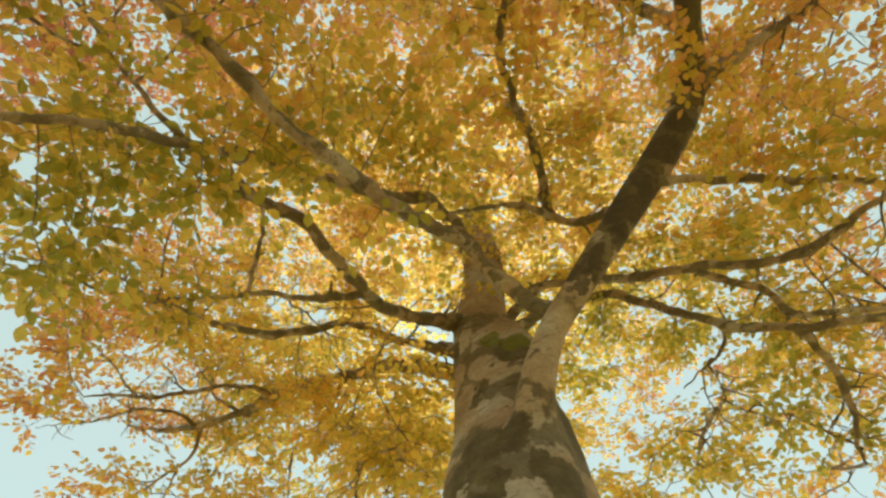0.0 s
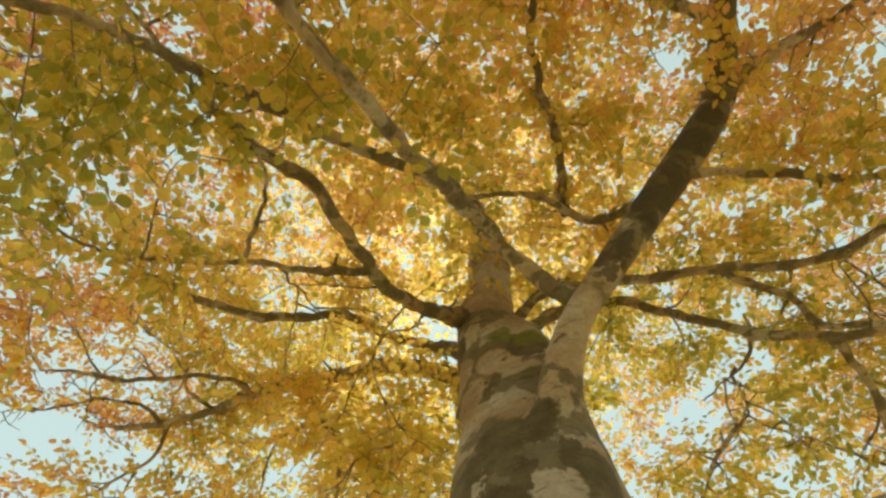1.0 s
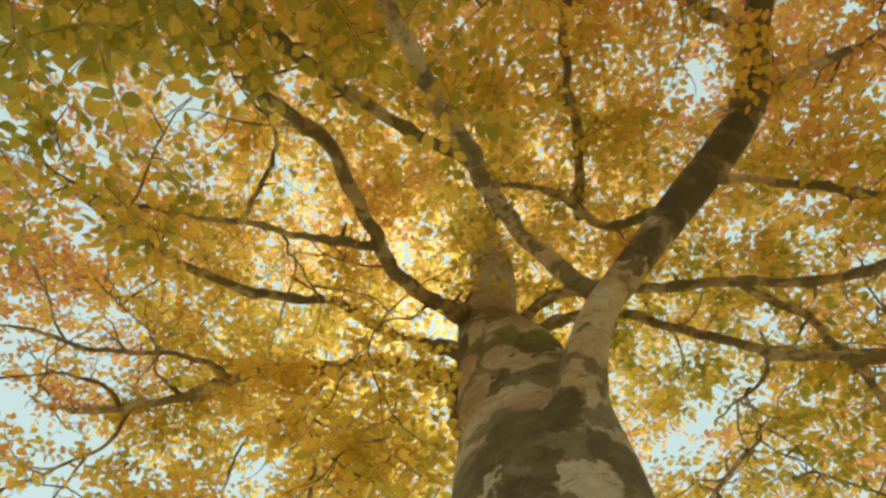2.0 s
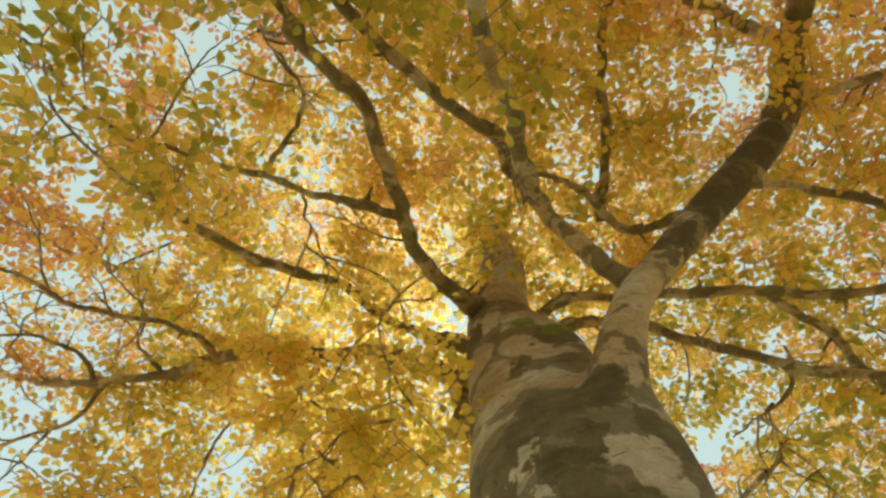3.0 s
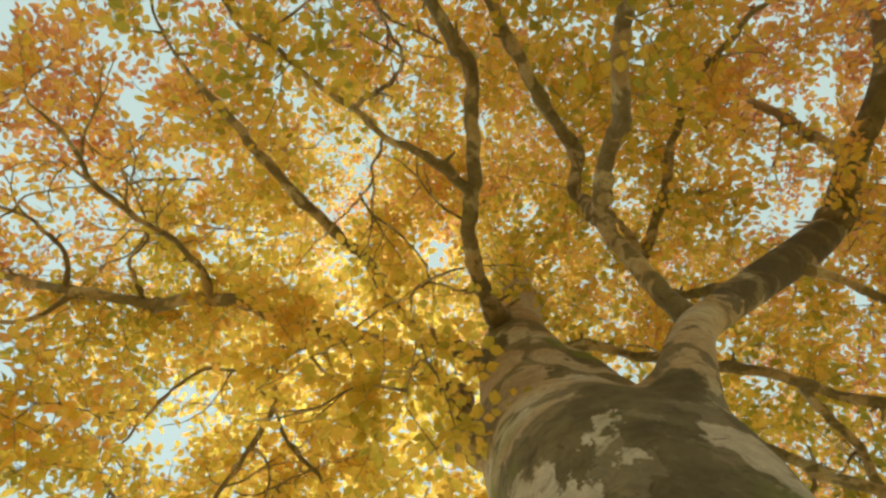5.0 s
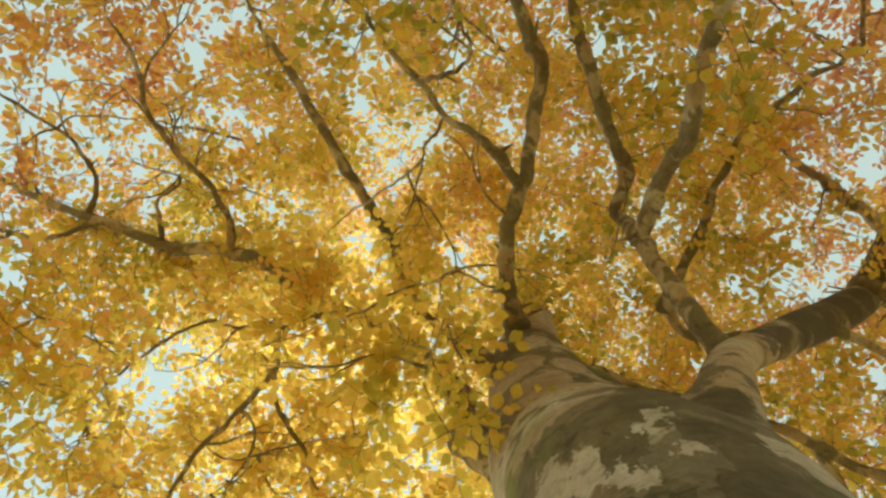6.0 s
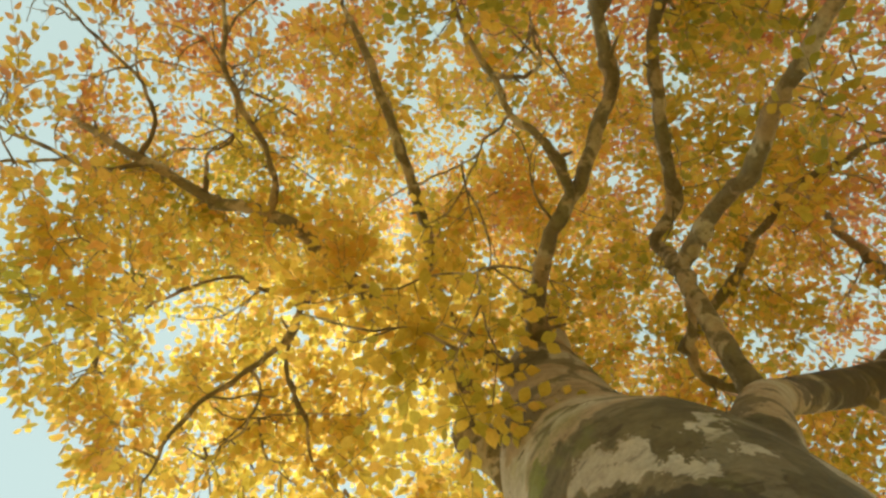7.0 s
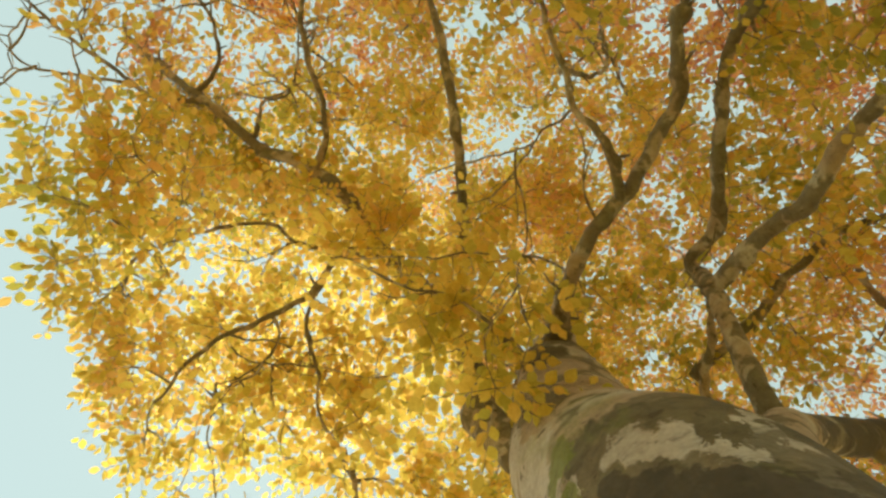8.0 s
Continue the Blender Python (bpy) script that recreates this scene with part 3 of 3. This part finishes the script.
for line in LINES[2:]:
    for _ in range(1):
        row = line[rng.integers(len(line) // 4, len(line) - 1)]
        if row[2] > 3.9:
            bare_twig(row[:3], rng.uniform(0, 2 * math.pi), rng.uniform(0.45, 1.0), tree)

# dead twigs at the thin ends of the far limb and of the lower limbs on the sunny side
for key, row in BRANCHES:
    if key == "back_left" and row[-1][0] < -3.0 or key in ("right_lower", "right_upper"):
        line = smooth_line(row, 0.1)
        out = math.atan2(row[-1][1] - row[0][1], row[-1][0] - row[0][0])
        for _ in range(4 if key == "back_left" else 2):
            at_row = line[rng.integers(len(line) // 3, len(line) - 1)]
            bare_twig(at_row[:3], out + rng.normal(0, 0.7), rng.uniform(0.4, 0.9), tree)

# ---------- twigs and leaves ----------
rng = np.random.default_rng(7)
MID = np.array([0.3, 2.3])


def crown_reach(angle):
    """How far the crown spreads that way, in metres: less behind the trunk than in front."""
    turns = np.radians([0, 45, 90, 120, 145, 180, 225, 270, 315, 360])
    reach = [6.0, 5.3, 3.8, 4.1, 4.85, 5.2, 6.1, 6.0, 6.1, 6.0]
    return np.interp(angle, turns, reach) + 0.22 * np.sin(7 * angle + 1.0) + 0.15 * np.sin(13 * angle)


# low-hanging sprays: middle, reach and number
LOW_SPRAYS = []
# close beside the trunk and behind it
LOW_SPRAYS += [
    ((-0.52, 2.98, 4.02), (0.4, 0.26, 0.28), 10),
    ((-0.55, 3.1, 4.5), (0.4, 0.3, 0.3), 6),
    ((0.06, 2.84, 3.82), (0.1, 0.12, 0.2), 11),
    ((0.0, 3.6, 4.5), (0.6, 0.5, 0.4), 7),
    ((-1.1, 5.0, 4.95), (0.6, 0.45, 0.2), 26),
    ((-0.3, 4.8, 5.05), (0.5, 0.4, 0.2), 20),
    ((0.9, 3.4, 4.8), (0.7, 0.5, 0.4), 22),
    ((-0.35, 3.12, 4.85), (0.45, 0.25, 0.2), 6),
    ((-1.0, 3.3, 4.95), (0.4, 0.3, 0.2), 5),
    ((1.7, 4.5, 4.6), (0.9, 0.7, 0.3), 30),
    ((-1.3, 3.5, 4.85), (0.5, 0.35, 0.15), 5),
]
# further boughs on the same side
LOW_SPRAYS += [
    ((-0.35, 3.6, 4.85), (0.6, 0.45, 0.25), 16),
    ((-0.05, 4.1, 5.4), (0.4, 0.3, 0.2), 14),
    ((-0.9, 4.1, 5.15), (0.6, 0.5, 0.2), 15),
    ((0.2, 3.9, 4.9), (0.5, 0.45, 0.25), 24),
    ((-0.3, 4.3, 5.1), (0.7, 0.5, 0.2), 19),
    ((-0.25, 2.86, 4.78), (0.3, 0.14, 0.12), 7),
    ((-0.73, 2.96, 4.87), (0.3, 0.14, 0.12), 8),
    ((-1.25, 3.12, 4.86), (0.28, 0.14, 0.12), 7),
    ((-0.3, 2.62, 4.88), (0.28, 0.13, 0.1), 7),
    ((-0.7, 2.6, 4.98), (0.28, 0.13, 0.1), 8),
    ((-1.05, 2.4, 4.86), (0.28, 0.13, 0.1), 8),
]
# further boughs on the same side
LOW_SPRAYS += [
    ((-0.3, 2.9, 4.85), (0.3, 0.15, 0.15), 4),
    ((0.05, 2.8, 4.7), (0.15, 0.12, 0.2), 3),
    ((-0.02, 2.8, 4.2), (0.12, 0.1, 0.25), 8),
    ((-0.4, 4.1, 5.55), (1.3, 1.0, 0.14), 22),
    ((-0.85, 2.75, 6.6), (0.6, 0.5, 0.4), 20),
    ((-0.5, 2.5, 6.35), (0.45, 0.4, 0.35), 14),
    ((-0.95, 4.9, 5.35), (0.5, 0.4, 0.2), 10),
    ((-0.4, 5.5, 4.95), (0.6, 0.35, 0.2), 22),
    ((-1.3, 5.2, 4.85), (0.5, 0.4, 0.2), 18),
]
# along the far limb
LOW_SPRAYS += [
    ((-2.1, 4.65, 4.5), (0.75, 0.75, 0.22), 36),
    ((-2.0, 5.05, 5.0), (0.6, 0.45, 0.3), 18),
    ((-1.55, 5.45, 5.05), (0.5, 0.35, 0.3), 16),
    ((-2.7, 4.7, 4.9), (0.5, 0.5, 0.3), 12),
    ((-1.15, 4.5, 5.5), (0.6, 0.45, 0.3), 16),
    ((-4.3, 3.3, 4.9), (0.6, 0.7, 0.35), 14),
    ((-3.9, 4.3, 4.75), (0.8, 0.5, 0.2), 10),
    ((-3.1, 4.9, 4.8), (0.7, 0.4, 0.2), 8),
    ((-3.7, 2.3, 5.1), (0.6, 0.7, 0.25), 22),
]
# on the sunny side
LOW_SPRAYS += [
    ((3.1, 2.2, 4.2), (0.6, 0.6, 0.3), 22),
    ((2.6, 0.5, 4.3), (0.7, 0.5, 0.3), 20),
    ((1.0, 0.6, 5.6), (0.5, 0.4, 0.3), 12),
    ((3.2, 3.5, 4.75), (1.0, 0.8, 0.35), 34),
    ((1.7, -0.1, 4.72), (0.25, 0.25, 0.12), 4),
]
# over the path, on the south-west side
LOW_SPRAYS += [
    ((-2.1, 1.5, 4.15), (0.6, 0.5, 0.3), 20),
    ((-2.0, 0.6, 3.8), (0.6, 0.5, 0.35), 26),
    ((-1.75, 0.75, 3.2), (0.4, 0.3, 0.15), 9),
    ((-2.1, 0.2, 3.3), (0.4, 0.4, 0.2), 10),
    ((-2.0, -0.6, 4.0), (0.7, 0.5, 0.3), 26),
    ((-2.6, 0.3, 4.3), (0.6, 0.6, 0.3), 17),
    ((-1.1, 0.2, 4.2), (0.5, 0.4, 0.3), 12),
    ((-2.7, 1.3, 3.9), (0.6, 0.7, 0.4), 17),
    ((-2.9, -0.4, 4.3), (0.6, 0.5, 0.4), 22),
    ((-0.25, 0.85, 3.72), (0.4, 0.3, 0.1), 4),
    ((-1.05, 0.45, 3.85), (0.5, 0.3, 0.2), 9),
]
# further boughs on the same side
LOW_SPRAYS += [
    ((-1.2, -0.3, 3.6), (0.5, 0.35, 0.2), 10),
    ((-1.7, 0.5, 3.6), (0.4, 0.4, 0.25), 10),
    ((-0.1, 0.1, 4.4), (0.5, 0.4, 0.2), 6),
    ((0.5, -0.3, 5.3), (0.5, 0.4, 0.2), 10),
    ((-0.5, 1.6, 6.1), (0.9, 0.5, 0.6), 44),
]
# airy places in the crown: middle, reach, and the share of sprays that is missing there
AIRY = [((2.9, 5.0, 6.2), (2.2, 1.9, 2.2), 0.5), ((-0.3, 4.5, 6.4), (1.6, 1.4, 1.8), 0.85), ((0.4, 4.4, 6.4), (1.3, 1.3, 1.4), 0.62), ((-0.3, 3.4, 6.6), (1.4, 1.2, 1.9), 0.86), ((0.4, 3.6, 5.1), (0.8, 0.6, 0.6), 0.8), ((-3.4, 4.4, 5.2), (1.3, 1.2, 1.1), 0.9), ((-2.2, 3.7, 4.9), (0.7, 0.6, 0.5), 0.8), ((0.45, 2.0, 5.4), (0.45, 0.6, 0.4), 0.6), ((-3.0, 2.0, 6.0), (0.5, 0.4, 1.4), 0.4),
        ((4.2, 4.0, 6.0), (0.7, 0.7, 1.6), 0.8), ((1.9, 0.0, 6.2), (0.5, 0.5, 1.6), 0.6), ((-2.5, 1.8, 5.4), (0.5, 0.42, 0.6), 1.0), ((-3.0, 1.8, 6.6), (0.75, 0.6, 0.9), 0.55)]
AIRY += [((1.7, 0.15, 5.5), (0.45, 0.4, 0.5), 0.6), ((2.5, -0.3, 6.6), (0.7, 0.6, 0.9), 0.65), ((2.2, -0.5, 5.5), (0.35, 0.35, 0.5), 0.7),
         ((-0.1, 0.0, 5.5), (0.45, 0.4, 0.6), 0.8), ((0.1, -0.8, 6.8), (0.6, 0.6, 1.0), 0.65), ((-1.45, 0.1, 5.5), (0.4, 0.35, 0.5), 0.8), ((-1.7, -0.6, 6.7), (0.5, 0.5, 0.9), 0.6)]


def crown_points(n):
    """Where the leaf sprays sit: a dome of leaves over the limbs, hollow below, that droops at its rim."""
    out = []
    while len(out) < n:
        a, r = rng.uniform(0, 2 * math.pi), 6.6 * math.sqrt(rng.uniform())
        reach = crown_reach(a)
        if r > reach:
            continue
        f = r / reach
        behind = max(0.0, math.sin(a - 0.9))
        low = 5.1 - 0.65 * f**2 * (1 - behind) + 0.55 * f**2 * behind
        top = 5.3 + 3.2 * math.sqrt(1 - f**2) + 0.7 * f
        z = low + (top - low) * rng.uniform() ** 1.25
        p = np.array([MID[0] + r * math.cos(a), MID[1] + r * math.sin(a), z])
        if noise.noise(Vector(p) * 0.6) < -0.34 or noise.noise(Vector(p) * 1.5) < -0.5:
            continue
        if any(np.sum(((p - middle) / size) ** 2) < 1 and rng.uniform() < share for middle, size, share in AIRY):
            continue
        out.append(p)
    for middle, reach, count in LOW_SPRAYS:
        for _ in range(count):
            way = rng.normal(size=3)
            way /= np.linalg.norm(way)
            out.append(np.array(middle) + way * np.array(reach) * rng.uniform() ** 0.4)
    return np.array(out)


SPRAYS = crown_points(2800)


def grow(lines, targets, step=0.13, kill=0.2, rounds=90):
    """Twigs that grow from the limbs towards every spray, forking where their ways part."""
    nodes = np.vstack([l[len(l) // 3:, :3] for l in lines])
    nodes = nodes[nodes[:, 2] > 3.3]
    n0 = len(nodes)
    parent = [-1] * n0
    nodes = list(nodes)
    goal = targets.copy()
    near = np.full(len(goal), 1e9)
    which = np.zeros(len(goal), int)
    fresh = np.arange(n0)
    alive = np.ones(len(goal), bool)
    for _ in range(rounds):
        if not len(fresh) or not alive.any():
            break
        pts = np.array([nodes[i] for i in fresh])
        idx = np.where(alive)[0]
        d = np.linalg.norm(goal[idx][:, None] - pts[None], axis=2)
        j = d.argmin(1)
        better = d[np.arange(len(idx)), j] < near[idx]
        near[idx[better]] = d[np.arange(len(idx)), j][better]
        which[idx[better]] = fresh[j[better]]
        alive &= near > kill
        idx = np.where(alive)[0]
        pull = {}
        for i in idx:
            way = goal[i] - nodes[which[i]]
            pull.setdefault(which[i], []).append(way / np.linalg.norm(way))
        fresh = []
        for i, ways in pull.items():
            way = np.sum(ways, axis=0) + rng.normal(0, 0.25, 3)
            size = np.linalg.norm(way)
            if size < 0.2:
                way = np.array(ways[0]) + rng.normal(0, 0.3, 3)
                size = np.linalg.norm(way)
            fresh.append(len(nodes))
            nodes.append(nodes[i] + way / size * step)
            parent.append(i)
        fresh = np.array(fresh)
    return np.array(nodes), np.array(parent), n0


NODES, PARENT, ROOTS = grow(LINES, SPRAYS)


def mesh_object(name, verts, faces_per, corners, mat, parent, label, kind):
    """One mesh out of arrays: places, and rows of corners of equal length."""
    mesh = bpy.data.meshes.new(name)
    mesh.vertices.add(len(verts))
    mesh.vertices.foreach_set("co", verts.astype(np.float32).ravel())
    n = len(corners)
    mesh.loops.add(n * faces_per)
    mesh.loops.foreach_set("vertex_index", corners.astype(np.int32).ravel())
    mesh.polygons.add(n)
    mesh.polygons.foreach_set("loop_start", np.arange(0, n * faces_per, faces_per, dtype=np.int32))
    mesh.update(calc_edges=True)
    mesh.validate()
    mesh.materials.append(mat)
    return tagged(under(new(name, mesh), parent), label, kind=kind)


def frames_of(way):
    """Two directions square to each row of way."""
    helper = np.where(np.abs(way[:, 2:3]) < 0.9, np.array([[0, 0, 1.0]]), np.array([[1.0, 0, 0]]))
    a = np.cross(way, helper)
    a /= np.linalg.norm(a, axis=1, keepdims=True)
    return a, np.cross(way, a)


def rods(starts, ends, r0, r1, sides=4):
    """Thin tapered rods as arrays of places and four-cornered faces."""
    way = ends - starts
    way = way / (np.linalg.norm(way, axis=1, keepdims=True) + 1e-9)
    a, b = frames_of(way)
    turn = 2 * np.pi * np.arange(sides) / sides
    ring = a[:, None] * np.cos(turn)[None, :, None] + b[:, None] * np.sin(turn)[None, :, None]
    verts = np.concatenate([starts[:, None] + ring * r0[:, None, None], ends[:, None] + ring * r1[:, None, None]], 1)
    k = np.arange(sides)
    face = np.stack([k, (k + 1) % sides, (k + 1) % sides + sides, k + sides], 1)
    corners = (np.arange(len(starts)) * 2 * sides)[:, None, None] + face[None]
    return verts.reshape(-1, 3), corners.reshape(-1, 4)


# thickness: each twig carries what grows from it
load = np.zeros(len(NODES))
kids = np.bincount(PARENT[ROOTS:], minlength=len(NODES))
load[kids == 0] = 1.0
for i in range(len(NODES) - 1, ROOTS - 1, -1):
    load[PARENT[i]] += load[i]
thick = np.minimum(0.0036 * np.maximum(load, 1) ** 0.5, 0.026)
grown = np.arange(ROOTS, len(NODES))
from_thick = np.where(PARENT[grown] < ROOTS, thick[grown], thick[PARENT[grown]])
origin = np.arange(len(NODES))
for i in grown:
    origin[i] = i if PARENT[i] < ROOTS else origin[PARENT[i]]
members = {}
for k, i in enumerate(grown):
    members.setdefault(origin[i], []).append(k)
# the larger twigs, each by itself, and the small ones as one
rest = []
for first, ks in sorted(members.items(), key=lambda m: -len(m[1])):
    if rest or len(ks) < 4:
        rest += ks
        continue
    tv, tf = rods(NODES[PARENT[grown[ks]]], NODES[grown[ks]], from_thick[ks], thick[grown[ks]], 5)
    mesh_object("twig", tv, 4, tf, TWIG_BARK, tree, "", "")
if rest:
    tv, tf = rods(NODES[PARENT[grown[rest]]], NODES[grown[rest]], from_thick[rest], thick[grown[rest]], 5)
    mesh_object("brushwood", tv, 4, tf, TWIG_BARK, tree, "thin dark twigs that fork through the crown", "stuff")

# sprays: side shoots with leaves in two ranks, lying almost flat
ends = grown[kids[grown] == 0]
carry = grown[(kids[grown] > 0) & (thick[grown] < 0.010)]
carry = carry[rng.uniform(size=len(carry)) < 0.35]
tips = np.concatenate([ends, carry])
SHOOTS, LEAVES = 4, 8
tip_at, tip_way = NODES[tips], NODES[tips] - NODES[PARENT[tips]]
tip_way /= np.linalg.norm(tip_way, axis=1, keepdims=True)
n = len(tips)
heading = np.arctan2(tip_way[:, 1], tip_way[:, 0])[:, None] + np.linspace(-1.5, 1.5, SHOOTS)[None] + rng.normal(0, 0.35, (n, SHOOTS))
rise = rng.normal(-0.12, 0.28, (n, SHOOTS))
shoot = np.stack([np.cos(heading) * np.cos(rise), np.sin(heading) * np.cos(rise), np.sin(rise)], -1).reshape(-1, 3)
long = rng.uniform(0.22, 0.42, len(shoot))
start = np.repeat(tip_at, SHOOTS, 0)
sv, sf = rods(start, start + shoot * long[:, None], np.full(len(start), 0.0028), np.full(len(start), 0.0014), 3)
mesh_object("fine_brushwood", sv, 4, sf, TWIG_BARK, tree, "fine leaf-bearing shoots", "stuff")


def leaf_places(start, shoot, long, count):
    """Base, direction, sideways direction and length of each leaf along its shoot."""
    m = len(start)
    s = (np.arange(count) + 0.8)[None] / count + rng.normal(0, 0.04, (m, count))
    rank = np.where(np.arange(count) % 2 == 0, 1.0, -1.0)[None] * rng.uniform(0.5, 1.25, (m, count))
    rank[:, -1] *= 0.25
    a, b = frames_of(shoot)
    base = start[:, None] + shoot[:, None] * (s * long[:, None])[..., None]
    way = shoot[:, None] * np.cos(rank)[..., None] + a[:, None] * np.sin(rank)[..., None] + rng.normal(0, 0.22, (m, count, 3)) + np.array([0, 0, -0.22])
    way = way.reshape(-1, 3)
    way /= np.linalg.norm(way, axis=1, keepdims=True)
    up = np.array([[0, 0, 1.0]]) + rng.normal(0, 0.38, (len(way), 3))
    side = np.cross(way, up)
    side /= np.linalg.norm(side, axis=1, keepdims=True)
    return base.reshape(-1, 3), way, side, rng.uniform(0.058, 0.104, len(way))


def leaf_arrays(base, way, side, size):
    """Leaves folded along the midrib: an egg-shaped blade of two five-cornered halves."""
    up = np.cross(side, way)
    wide = size * 0.30
    fold = size * rng.uniform(-0.03, 0.14, len(size))
    droop = size * rng.uniform(-0.02, 0.14, len(size))
    def at(l, w, h):
        return base + way * (size * l)[:, None] + side * (wide * w)[:, None] + up * (h)[:, None]
    zero = np.zeros(len(size))
    verts = np.stack([at(0.10, 0, zero), at(1.0, 0, -droop), at(0.36, 0.86, fold), at(0.62, 1.0, fold), at(0.86, 0.55, 0.4 * fold - 0.6 * droop),
                      at(0.36, -0.86, fold), at(0.62, -1.0, fold), at(0.86, -0.55, 0.4 * fold - 0.6 * droop)], 1)
    face = np.array([[0, 2, 3, 4, 1], [0, 1, 7, 6, 5]])
    corners = (np.arange(len(size)) * 8)[:, None, None] + face[None]
    return verts.reshape(-1, 3), corners.reshape(-1, 5)


base, way, side, size = leaf_places(start, shoot, long, LEAVES)
# the leaves that hang lowest beside the trunk are single ones
close = np.argsort(np.linalg.norm((base - np.array([-0.05, 2.85, 3.6])) * np.array([1.0, 1.0, 0.7]), axis=1))[:300]
others = np.setdiff1d(np.arange(len(base)), close)
lv, lf = leaf_arrays(base[others], way[others], side[others], size[others])
mesh_object("crown", lv, 5, lf, LEAF, tree, "dense yellow, olive and orange autumn leaves", "stuff")


def single_leaf(seed):
    """A leaf one unit long with a stalk, a folded blade and a wavy edge."""
    r = np.random.default_rng(seed)
    bm = bmesh.new()
    outline = [(0.14, 0.03), (0.24, 0.17), (0.38, 0.27), (0.52, 0.31), (0.66, 0.28), (0.80, 0.19), (0.92, 0.08)]
    bend, fold = r.uniform(0.02, 0.2), r.uniform(0.1, 0.35)
    rib = [bm.verts.new((x, 0, -bend * x * x)) for x, _ in outline]
    tip = bm.verts.new((1.0, 0, -bend))
    for sign in (1, -1):
        edge = [bm.verts.new((x, sign * w * r.uniform(0.9, 1.1), -bend * x * x + fold * w + r.normal(0, 0.018))) for x, w in outline]
        for k in range(len(outline) - 1):
            quad = (rib[k], rib[k + 1], edge[k + 1], edge[k])
            bm.faces.new(quad if sign > 0 else quad[::-1])
        end = (rib[-1], tip, edge[-1])
        bm.faces.new(end if sign > 0 else end[::-1])
    stalk = [bm.verts.new(v) for v in ((0, 0.006, 0), (0, -0.006, 0), (0.14, -0.006, 0), (0.14, 0.006, 0), (0, 0, 0.01), (0.14, 0, 0.01))]
    for quad in ((0, 1, 2, 3), (1, 4, 5, 2), (4, 0, 3, 5)):
        bm.faces.new([stalk[q] for q in quad])
    for f in bm.faces:
        f.smooth = True
    mesh = bpy.data.meshes.new("leaf")
    bm.to_mesh(mesh)
    bm.free()
    mesh.materials.append(LEAF_NEAR)
    return mesh


KINDS = [single_leaf(k) for k in range(6)]
for n_leaf, i in enumerate(close):
    x, y = Vector(way[i]), Vector(-side[i])
    z = x.cross(y)
    turn = Matrix((x, y, z)).transposed().to_4x4()
    leaf = new("leaf", KINDS[n_leaf % len(KINDS)])
    leaf.matrix_basis = Matrix.Translation(base[i]) @ turn @ Matrix.Scale(float(size[i]) * 1.05, 4)
    under(leaf, tree)
